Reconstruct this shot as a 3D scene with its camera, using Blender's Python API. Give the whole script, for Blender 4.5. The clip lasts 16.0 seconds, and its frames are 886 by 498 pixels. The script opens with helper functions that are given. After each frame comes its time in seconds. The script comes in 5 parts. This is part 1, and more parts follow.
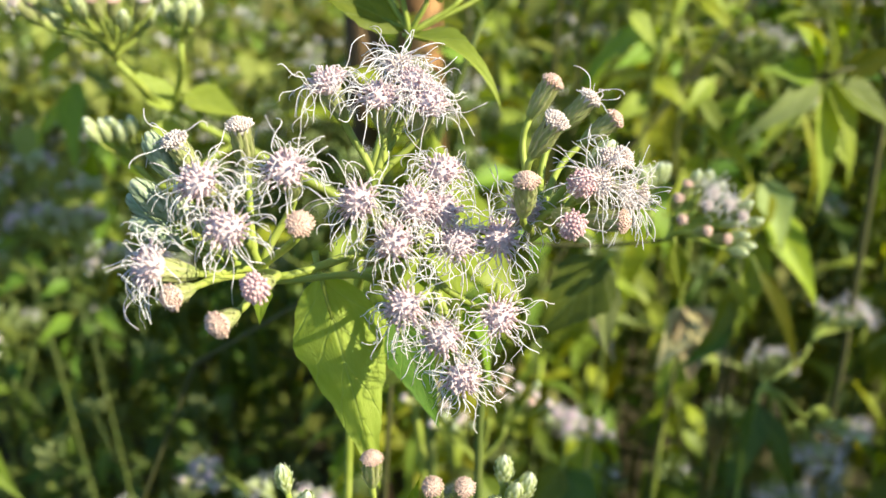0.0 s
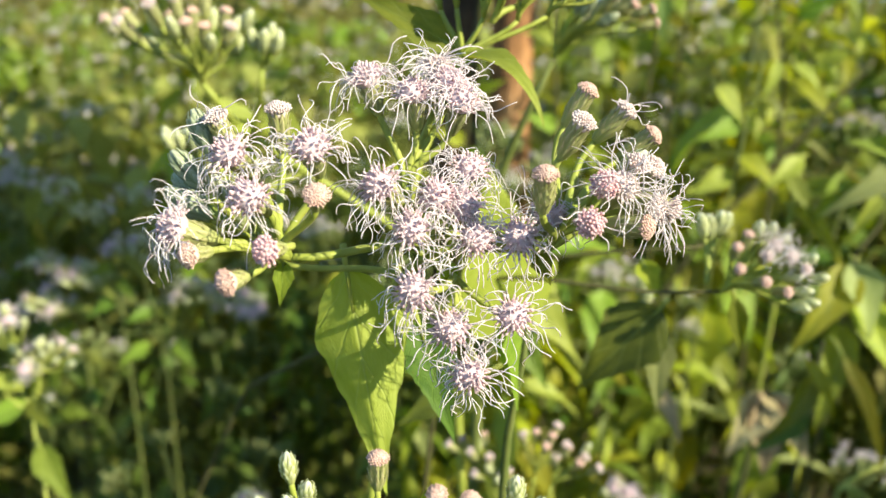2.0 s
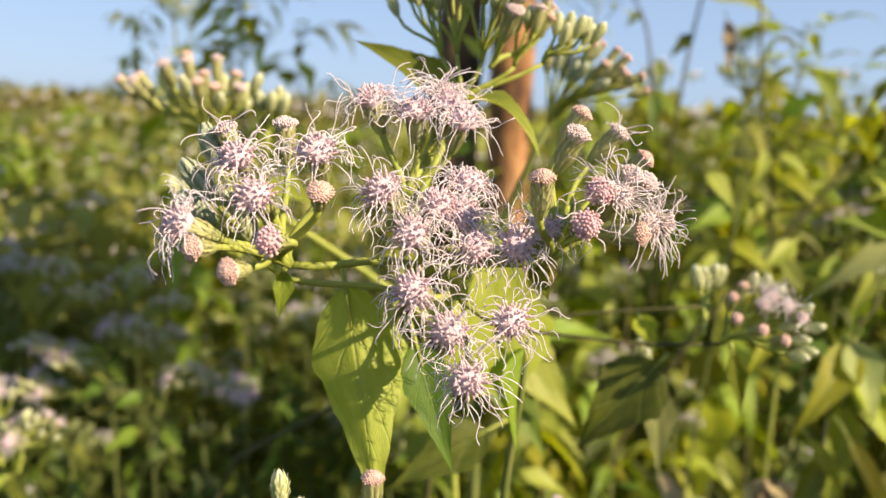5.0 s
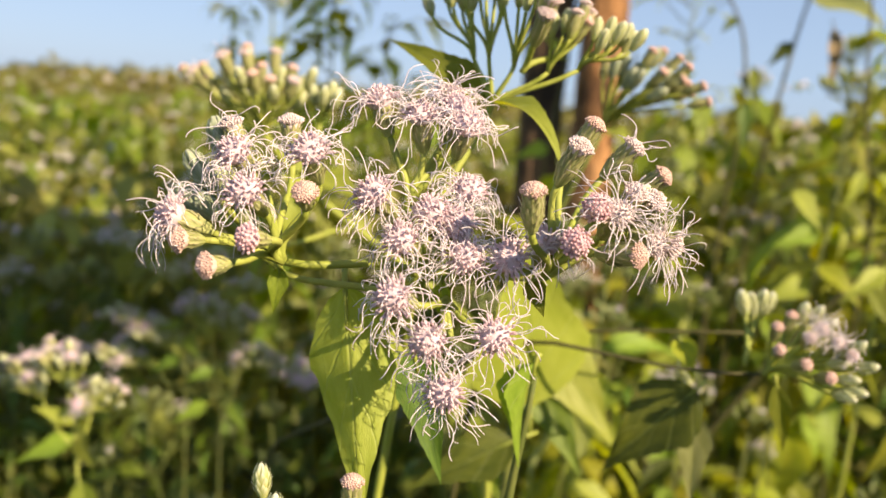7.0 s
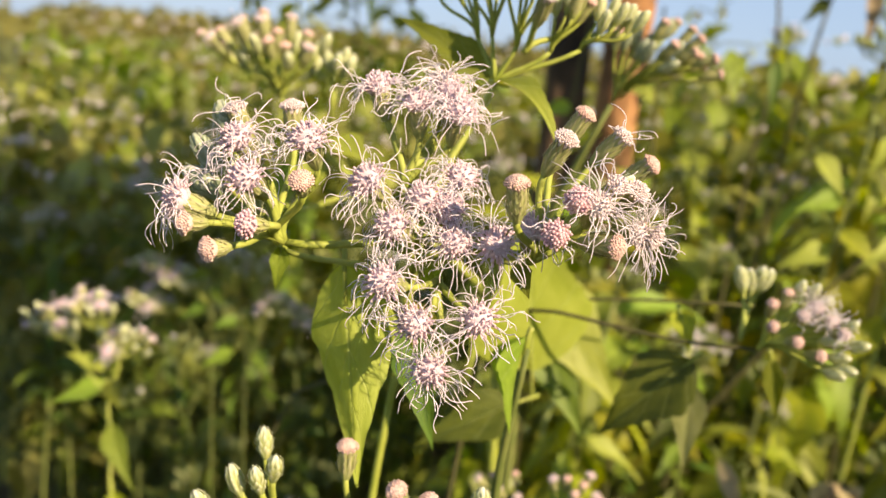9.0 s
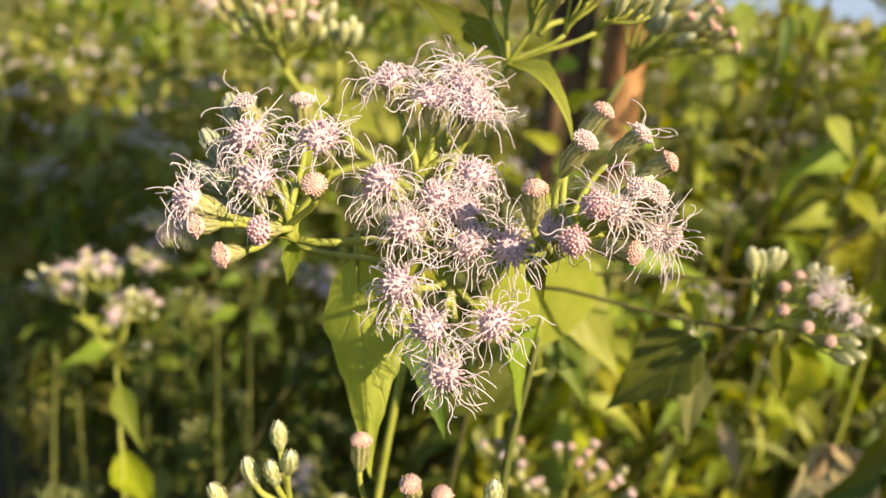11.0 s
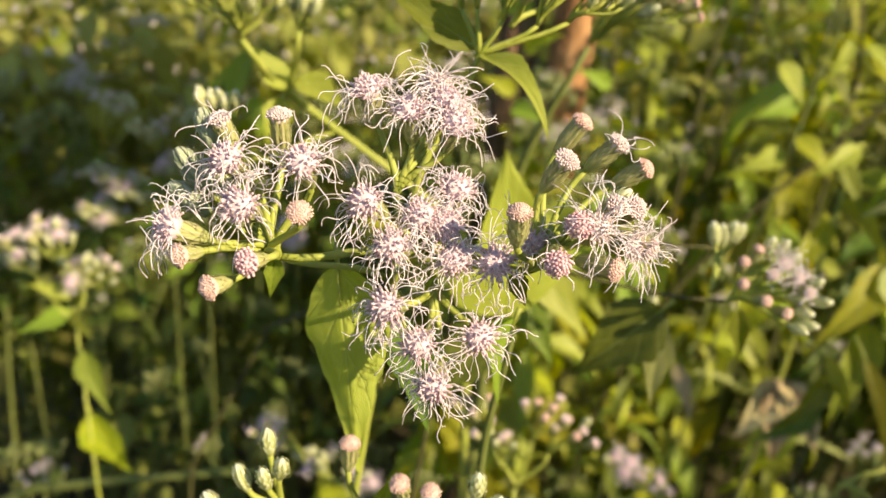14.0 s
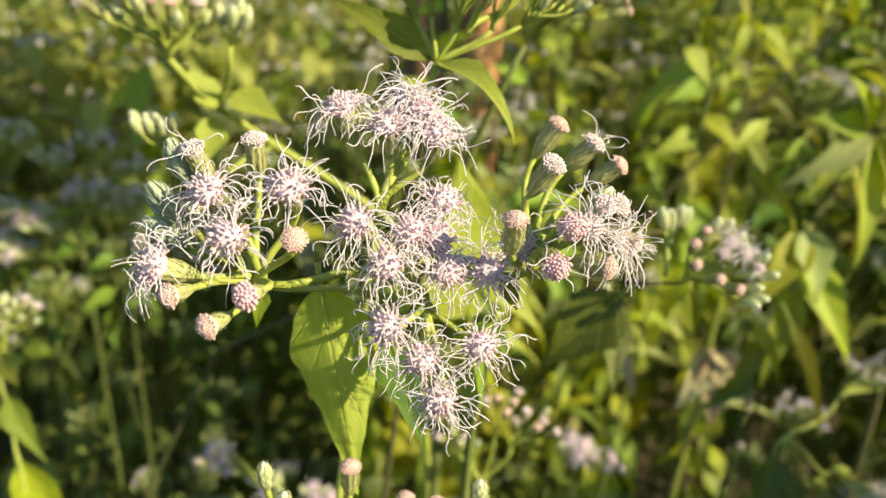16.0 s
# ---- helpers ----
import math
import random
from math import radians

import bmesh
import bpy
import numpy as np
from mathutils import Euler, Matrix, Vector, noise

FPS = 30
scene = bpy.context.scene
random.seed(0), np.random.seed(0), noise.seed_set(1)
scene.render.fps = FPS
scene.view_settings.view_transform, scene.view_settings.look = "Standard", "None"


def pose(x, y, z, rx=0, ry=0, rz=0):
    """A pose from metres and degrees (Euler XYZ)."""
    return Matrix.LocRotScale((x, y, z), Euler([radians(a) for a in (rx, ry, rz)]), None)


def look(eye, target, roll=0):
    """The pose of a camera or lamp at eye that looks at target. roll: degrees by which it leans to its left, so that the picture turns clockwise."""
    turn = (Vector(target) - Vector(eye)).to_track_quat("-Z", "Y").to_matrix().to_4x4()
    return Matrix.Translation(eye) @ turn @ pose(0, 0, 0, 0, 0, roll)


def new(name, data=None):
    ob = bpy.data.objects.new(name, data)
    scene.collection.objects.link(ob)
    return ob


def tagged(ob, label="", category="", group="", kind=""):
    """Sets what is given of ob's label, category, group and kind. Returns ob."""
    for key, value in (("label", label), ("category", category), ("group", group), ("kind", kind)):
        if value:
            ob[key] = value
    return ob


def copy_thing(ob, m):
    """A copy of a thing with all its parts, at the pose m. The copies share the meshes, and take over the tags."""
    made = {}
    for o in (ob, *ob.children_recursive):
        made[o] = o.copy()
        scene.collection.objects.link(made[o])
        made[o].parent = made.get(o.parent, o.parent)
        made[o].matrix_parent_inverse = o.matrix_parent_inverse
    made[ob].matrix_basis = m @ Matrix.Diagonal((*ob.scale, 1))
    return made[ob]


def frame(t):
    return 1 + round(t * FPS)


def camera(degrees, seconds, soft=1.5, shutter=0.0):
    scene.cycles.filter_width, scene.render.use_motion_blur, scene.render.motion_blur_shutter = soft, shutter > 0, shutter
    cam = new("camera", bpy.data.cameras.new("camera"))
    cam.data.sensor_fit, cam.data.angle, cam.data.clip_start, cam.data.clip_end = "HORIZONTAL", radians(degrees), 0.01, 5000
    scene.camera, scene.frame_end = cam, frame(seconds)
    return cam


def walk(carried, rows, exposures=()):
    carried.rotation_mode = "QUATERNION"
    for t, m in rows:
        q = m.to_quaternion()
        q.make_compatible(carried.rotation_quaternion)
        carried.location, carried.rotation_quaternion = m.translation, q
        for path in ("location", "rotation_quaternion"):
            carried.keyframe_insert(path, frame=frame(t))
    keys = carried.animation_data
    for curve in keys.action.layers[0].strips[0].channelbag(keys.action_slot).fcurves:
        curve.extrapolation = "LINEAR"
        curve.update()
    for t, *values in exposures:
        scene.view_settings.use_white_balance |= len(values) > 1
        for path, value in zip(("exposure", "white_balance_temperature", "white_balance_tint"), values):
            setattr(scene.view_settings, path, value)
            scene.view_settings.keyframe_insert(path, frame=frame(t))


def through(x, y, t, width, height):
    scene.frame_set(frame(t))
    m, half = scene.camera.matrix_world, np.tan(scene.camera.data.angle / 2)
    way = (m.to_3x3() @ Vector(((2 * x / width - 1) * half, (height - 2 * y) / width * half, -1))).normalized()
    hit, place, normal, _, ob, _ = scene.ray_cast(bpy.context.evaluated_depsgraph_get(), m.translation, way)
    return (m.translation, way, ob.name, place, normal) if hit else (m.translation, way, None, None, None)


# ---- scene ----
cam = camera(63.3, 16.0)
cam.data.dof.use_dof = True
cam.data.dof.focus_distance = 0.100
cam.data.dof.aperture_fstop = 18.0
PATH = [
    (0, (0.00000, 0.00000, 1.20000), (-0.00036, 0.09100, 1.15853), -0.55),
    (0.5, (0.00599, -0.00260, 1.19701), (0.00313, 0.08913, 1.15730), -0.00),
    (1, (0.01074, -0.00433, 1.19217), (0.00295, 0.08842, 1.15560), 0.73),
    (1.5, (0.01233, -0.00331, 1.19121), (0.00122, 0.08972, 1.15626), 1.01),
    (2, (0.00951, -0.00355, 1.18945), (-0.00293, 0.09045, 1.15768), 1.60),
    (2.5, (0.00891, -0.00683, 1.18840), (-0.00235, 0.08818, 1.15931), 1.40),
    (3, (0.00723, -0.00957, 1.18716), (-0.00448, 0.08586, 1.15968), 1.24),
    (3.2, (0.00614, -0.01026, 1.18581), (-0.00473, 0.08562, 1.15958), 1.25),
    (5.5, (0.01324, -0.00663, 1.17550), (-0.00176, 0.09084, 1.15893), 3.03),
    (6, (0.01741, -0.00302, 1.17488), (-0.00230, 0.09366, 1.15860), 4.00),
    (6.5, (0.02201, -0.00343, 1.17760), (-0.00131, 0.09217, 1.15978), 4.52),
    (7, (0.02288, -0.00333, 1.17864), (-0.00194, 0.09171, 1.15987), 4.91),
    (7.5, (0.02163, -0.00157, 1.18254), (-0.00443, 0.09293, 1.16275), 5.10),
    (8, (0.01946, -0.00101, 1.18561), (-0.00589, 0.09298, 1.16273), 5.81),
    (8.5, (0.02772, -0.00407, 1.18556), (0.00138, 0.08921, 1.16096), 5.57),
    (9, (0.02858, -0.00568, 1.18518), (0.00114, 0.08690, 1.15919), 5.65),
    (11.3, (0.02459, -0.00314, 1.19266), (-0.00125, 0.08757, 1.15942), 6.09),
    (11.5, (0.02445, -0.00314, 1.19313), (-0.00086, 0.08766, 1.15974), 6.11),
    (12, (0.02458, -0.00236, 1.19561), (0.00010, 0.08798, 1.16041), 6.00),
    (12.5, (0.02339, -0.00072, 1.19761), (0.00001, 0.08912, 1.16043), 6.08),
    (13, (0.02008, 0.00009, 1.19915), (-0.00212, 0.08975, 1.16081), 6.05),
    (13.5, (0.01954, -0.00053, 1.20185), (-0.00075, 0.08872, 1.16159), 5.95),
    (14, (0.01879, -0.00154, 1.20347), (0.00052, 0.08769, 1.16220), 6.02),
    (14.5, (0.01694, -0.00306, 1.20530), (0.00148, 0.08609, 1.16272), 5.45),
    (15, (0.01419, -0.00322, 1.20474), (0.00172, 0.08614, 1.16161), 4.98),
    (15.5, (0.01105, -0.00316, 1.20382), (0.00113, 0.08713, 1.16199), 4.39),
    (16, (0.00768, -0.00221, 1.20429), (0.00085, 0.08895, 1.16376), 3.79),
]
EXPOSURES = [(0.0, 1.06, 5950, 4), (3.0, 0.98, 6300, 14), (5.5, 0.80, 6900, 25), (9.0, 0.84, 7100, 25), (12.5, 0.82, 7350, 26), (14.5, 0.88, 7050, 18), (16.0, 0.96, 6700, 11)]

walk(cam, [(t, look(eye, target, roll)) for t, eye, target, roll in PATH], EXPOSURES)

# ---- daylight ----
SUN_EL, SUN_AZ = 31.0, 115.0
world = bpy.data.worlds.new("sky")
scene.world = world
world.use_nodes = True
wn = world.node_tree
sky = wn.nodes.new("ShaderNodeTexSky")
sky.sky_type = "NISHITA"
sky.sun_disc = False
sky.sun_elevation, sky.sun_rotation = radians(SUN_EL), radians(SUN_AZ)
sky.air_density, sky.dust_density, sky.ozone_density = 0.9, 0.8, 2.0
back = wn.nodes["Background"]
back.inputs["Strength"].default_value = 0.078
cool = wn.nodes.new("ShaderNodeMix")
cool.data_type, cool.blend_type = "RGBA", "MULTIPLY"
cool.inputs[0].default_value, cool.inputs[7].default_value = 1.0, (0.94, 1.0, 1.05, 1.0)
wn.links.new(sky.outputs["Color"], cool.inputs[6])
haze = wn.nodes.new("ShaderNodeMix")
haze.data_type = "RGBA"
haze.inputs[7].default_value = (3.0, 4.8, 6.6, 1.0)
height = wn.nodes.new("ShaderNodeSeparateXYZ")
thin = wn.nodes.new("ShaderNodeMapRange")
thin.interpolation_type = "SMOOTHSTEP"
thin.inputs["From Max"].default_value = 0.55
thin.inputs["To Min"].default_value, thin.inputs["To Max"].default_value = 0.72, 0.25
wn.links.new(wn.nodes.new("ShaderNodeTexCoord").outputs["Generated"], height.inputs[0])
wn.links.new(height.outputs["Z"], thin.inputs["Value"])
wn.links.new(thin.outputs["Result"], haze.inputs[0])
wn.links.new(cool.outputs[2], haze.inputs[6])
wn.links.new(haze.outputs[2], back.inputs["Color"])
sun = new("sun", bpy.data.lights.new("sun", "SUN"))
sun.data.energy, sun.data.angle, sun.data.color = 4.9, radians(0.5), (1.0, 0.87, 0.60)
SUN_WAY = Vector((math.sin(radians(SUN_AZ)) * math.cos(radians(SUN_EL)), math.cos(radians(SUN_AZ)) * math.cos(radians(SUN_EL)), math.sin(radians(SUN_EL))))
sun.matrix_world = look(SUN_WAY * 20, (0, 0, 0))


# ---- materials ----
class Nodes:
    """A node material under construction."""

    def __init__(self, name):
        self.mat = bpy.data.materials.new(name)
        self.mat.use_nodes = True
        self.tree = self.mat.node_tree
        self.bsdf = self.tree.nodes["Principled BSDF"]
        self.out = self.tree.nodes["Material Output"]

    def node(self, kind, **values):
        n = self.tree.nodes.new("ShaderNode" + kind)
        for key, value in values.items():
            if key in n.inputs:
                n.inputs[key].default_value = value
        return n

    def link(self, a, b):
        self.tree.links.new(a, b)

    def noise(self, scale, detail=3.0, rough=0.55, coords=None):
        n = self.node("TexNoise", Scale=scale, Detail=detail, Roughness=rough)
        self.link(coords or self.coords("Object"), n.inputs["Vector"])
        return n.outputs["Fac"]

    def coords(self, which):
        return self.node("TexCoord").outputs[which]

    def ramp(self, fac, *stops):
        n = self.node("ValToRGB")
        e = n.color_ramp.elements
        while len(e) < len(stops):
            e.new(0.5)
        for el, (at, col) in zip(e, stops):
            el.position, el.color = at, (*col, 1.0)
        self.link(fac, n.inputs["Fac"])
        return n.outputs["Color"]

    def math(self, op, a, b=0.0, c=0.0):
        n = self.tree.nodes.new("ShaderNodeMath")
        n.operation = op
        for k, v in enumerate((a, b, c)):
            if isinstance(v, (int, float)):
                n.inputs[k].default_value = v
            else:
                self.link(v, n.inputs[k])
        return n.outputs[0]

    def mix(self, fac, a, b, mode="MIX"):
        n = self.tree.nodes.new("ShaderNodeMix")
        n.data_type, n.blend_type = "RGBA", mode
        for sock, v in ((n.inputs[0], fac), (n.inputs[6], a), (n.inputs[7], b)):
            if isinstance(v, (int, float)):
                sock.default_value = v
            elif isinstance(v, tuple):
                sock.default_value = (*v, 1.0)
            else:
                self.link(v, sock)
        return n.outputs[2]

    def hsv(self, col, hue=0.5, sat=1.0, val=1.0):
        n = self.tree.nodes.new("ShaderNodeHueSaturation")
        for sock, v in (("Hue", hue), ("Saturation", sat), ("Value", val)):
            if isinstance(v, (int, float)):
                n.inputs[sock].default_value = v
            else:
                self.link(v, n.inputs[sock])
        self.link(col, n.inputs["Color"])
        return n.outputs[0]

    def random(self):
        return self.node("ObjectInfo").outputs["Random"]

    def island(self):
        return self.node("NewGeometry").outputs["Random Per Island"]

    def bump(self, height, strength, distance):
        n = self.node("Bump", Strength=strength, Distance=distance)
        self.link(height, n.inputs["Height"])
        self.link(n.outputs["Normal"], self.bsdf.inputs["Normal"])
        return n.outputs["Normal"]

    def done(self, col, rough=0.6, through=0.0, through_col=None, spec=0.4, normal=None):
        self.link(col, self.bsdf.inputs["Base Color"])
        self.bsdf.inputs["Roughness"].default_value = rough
        self.bsdf.inputs["Specular IOR Level"].default_value = spec
        if through:
            t = self.node("BsdfTranslucent")
            self.link(through_col or col, t.inputs["Color"])
            if normal:
                self.link(normal, t.inputs["Normal"])
            m = self.node("MixShader", Fac=through)
            self.link(self.bsdf.outputs[0], m.inputs[1])
            self.link(t.outputs[0], m.inputs[2])
            self.link(m.outputs[0], self.out.inputs["Surface"])
        return self.mat


def leaf_material(name, dark, light, through=0.35, wear=0.25, rough=0.5, vary=0.8):
    n = Nodes(name)
    uv = n.coords("UV")
    sep = n.node("SeparateXYZ")
    n.link(uv, sep.inputs[0])
    across = n.math("ABSOLUTE", n.math("MULTIPLY_ADD", sep.outputs[0], 2.0, -1.0))
    wob = n.noise(4.0, 2.0, coords=uv)
    phase = n.math("ADD", n.math("SUBTRACT", sep.outputs[1], n.math("MULTIPLY", n.math("POWER", across, 0.8), 0.30)), n.math("MULTIPLY", wob, 0.09))
    side = n.math("PINGPONG", n.math("MULTIPLY", phase, 4.6), 0.5)
    side = n.math("SMOOTH_MAX", n.math("SUBTRACT", 0.055, side), 0.0, 0.03)
    mid = n.math("MAXIMUM", n.math("SUBTRACT", 0.05, across), 0.0)
    vein = n.math("ADD", n.math("MULTIPLY", side, 9.0), n.math("MULTIPLY", mid, 16.0))
    fine = n.node("TexVoronoi", Scale=26.0)
    fine.feature = "DISTANCE_TO_EDGE"
    n.link(uv, fine.inputs["Vector"])
    patch = n.noise(5.0, 4.0, coords=uv)
    col = n.ramp(patch, (0.3, dark), (0.72, light))
    col = n.hsv(col, n.math("MULTIPLY_ADD", n.random(), min(0.045, 0.06 * vary), 0.487 - min(0.022, 0.03 * vary)), 1.0, n.math("MULTIPLY_ADD", n.random(), vary, 1.0 - vary * 0.55))
    spots = n.ramp(n.noise(9.0, 5.0, 0.7, coords=uv), (0.62, (0, 0, 0)), (0.74, (1, 1, 1)))
    col = n.mix(n.math("MULTIPLY", spots, wear), col, (0.30, 0.21, 0.07))
    vcol = n.mix(0.5, col, (0.42, 0.5, 0.16))
    col = n.mix(n.math("MINIMUM", n.math("MULTIPLY", vein, 0.7), 0.55), col, vcol)
    height = n.math("ADD", n.math("MULTIPLY", fine.outputs["Distance"], 0.22), n.math("MULTIPLY", vein, -0.8))
    nor = n.bump(height, 0.4, 0.0010)
    lit = n.hsv(col, 0.475, 1.15, 1.5)
    return n.done(col, rough, through, lit, 0.35, nor)


def stem_material(name, a, b, rough=0.55):
    n = Nodes(name)
    co = n.coords("Object")
    col = n.ramp(n.noise(160.0, 3.0), (0.35, a), (0.7, b))
    st = n.node("Mapping")
    st.inputs["Scale"].default_value = (900.0, 900.0, 40.0)
    n.link(co, st.inputs["Vector"])
    streak = n.noise(1.0, 2.0, coords=st.outputs[0])
    col = n.mix(n.math("MULTIPLY", streak, 0.4), col, (b[0] * 1.3, b[1] * 1.2, b[2]))
    n.bump(streak, 0.3, 0.0006)
    return n.done(col, rough, 0.22)


def island_material(name, a, b, rough=0.6, through=0.2, grain=900.0, depth=0.35):
    n = Nodes(name)
    col = n.mix(n.island(), a, b)
    col = n.mix(n.math("MULTIPLY", n.noise(grain, 2.0), depth), col, (a[0] * 0.6, a[1] * 0.6, a[2] * 0.6))
    return n.done(col, rough, through)


def bract_material(name, base, tip, dry):
    """Overlapping scales: striped pale green, drying towards the tip. UV v runs from base to tip."""
    n = Nodes(name)
    sep = n.node("SeparateXYZ")
    n.link(n.coords("UV"), sep.inputs[0])
    stripe = n.math("PINGPONG", n.math("MULTIPLY", sep.outputs[0], 3.0), 0.5)
    col = n.mix(n.island(), base, (base[0] * 1.35, base[1] * 1.2, base[2] * 1.3))
    col = n.mix(n.math("MULTIPLY", stripe, 0.7), col, (base[0] * 0.6, base[1] * 0.7, base[2] * 0.5))
    col = n.mix(n.math("POWER", sep.outputs[1], 2.2), col, tip)
    col = n.mix(n.math("MULTIPLY", n.noise(500.0), 0.3), col, dry)
    return n.done(col, 0.6, 0.3)


LEAF = leaf_material("leaf_green", (0.16, 0.26, 0.025), (0.27, 0.38, 0.05), 0.45)
LEAF_LIGHT = leaf_material("leaf_light_green", (0.27, 0.36, 0.045), (0.37, 0.46, 0.08), 0.4, 0.08, 0.5, 0.15)
LEAF_FAR = leaf_material("leaf_far_field", (0.18, 0.22, 0.035), (0.36, 0.38, 0.10), 0.35, 0.1, 0.7)
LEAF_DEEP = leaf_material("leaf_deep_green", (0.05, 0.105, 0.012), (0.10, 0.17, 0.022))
LEAF_PALE = leaf_material("leaf_pale_underside", (0.24, 0.30, 0.09), (0.33, 0.38, 0.15), 0.4, 0.4, 0.7)
LEAF_YELLOW = leaf_material("leaf_yellowing", (0.20, 0.28, 0.015), (0.40, 0.43, 0.03), 0.45, 0.6)
LEAF_DRY = leaf_material("leaf_dry", (0.38, 0.32, 0.15), (0.56, 0.50, 0.28), 0.25, 0.5, 0.85)
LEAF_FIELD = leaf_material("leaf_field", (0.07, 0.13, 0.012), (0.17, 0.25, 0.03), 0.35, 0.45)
STEM = stem_material("stem_green", (0.29, 0.37, 0.05), (0.43, 0.48, 0.11))
STEM_BROWN = stem_material("stem_brownish", (0.07, 0.08, 0.025), (0.13, 0.12, 0.045), 0.7)
STEM_FIELD = stem_material("stem_field", (0.10, 0.15, 0.03), (0.19, 0.22, 0.06), 0.7)
BRACT = bract_material("bract_green", (0.42, 0.50, 0.15), (0.58, 0.54, 0.32), (0.42, 0.36, 0.20))
BRACT_BUD = bract_material("bract_bud", (0.48, 0.56, 0.17), (0.86, 0.88, 0.70), (0.42, 0.44, 0.20))
BRACT_GREY = bract_material("bract_grey_green", (0.32, 0.42, 0.22), (0.62, 0.66, 0.50), (0.34, 0.36, 0.22))
THREAD = island_material("style_thread_lilac_white", (0.86, 0.77, 0.81), (0.94, 0.89, 0.92), 0.45, 0.25, 2000.0, 0.12)
FLORET = island_material("floret_lilac", (0.82, 0.60, 0.65), (0.94, 0.81, 0.85), 0.55, 0.3)
FLORET_PINK = island_material("floret_pink", (0.80, 0.47, 0.51), (0.93, 0.72, 0.75), 0.55, 0.2)
FLORET_BROWN = island_material("floret_peach_brown", (0.70, 0.46, 0.39), (0.86, 0.65, 0.56), 0.7, 0.15)
FLORET_PALE = island_material("floret_pale_pink", (0.80, 0.64, 0.62), (0.92, 0.83, 0.81), 0.55, 0.2)
FLORET_FIELD = island_material("floret_field_white", (0.66, 0.58, 0.60), (0.90, 0.86, 0.88), 0.7, 0.2, 300.0)
BUD_FIELD = island_material("bud_field_pale_green", (0.20, 0.28, 0.08), (0.42, 0.46, 0.20), 0.7, 0.2, 300.0)


def bark_material(name, a, b, c):
    n = Nodes(name)
    st = n.node("Mapping")
    st.inputs["Scale"].default_value = (26.0, 26.0, 11.0)
    n.link(n.coords("Object"), st.inputs["Vector"])
    f = n.noise(1.0, 6.0, 0.65, coords=st.outputs[0])
    col = n.ramp(f, (0.34, a), (0.5, b), (0.7, c))
    n.bump(f, 1.0, 0.012)
    return n.done(col, 0.9)


def soil_material():
    n = Nodes("soil_and_litter")
    f = n.noise(6.0, 6.0, 0.65)
    g = n.noise(70.0, 4.0, 0.7)
    col = n.ramp(f, (0.3, (0.035, 0.032, 0.014)), (0.6, (0.07, 0.055, 0.025)), (0.8, (0.06, 0.085, 0.018)))
    col = n.mix(n.math("MULTIPLY", g, 0.5), col, (0.13, 0.10, 0.045))
    n.bump(g, 0.8, 0.02)
    return n.done(col, 0.95)


BARK = bark_material("bark_rusty_brown", (0.07, 0.035, 0.015), (0.34, 0.17, 0.065), (0.54, 0.31, 0.14))
# darker copy of the bark; the left trunk's shade is put into its colour
BARK_SHADED = bark_material("bark_dark_brown", (0.035, 0.025, 0.015), (0.12, 0.075, 0.04), (0.28, 0.17, 0.08))
SOIL = soil_material()


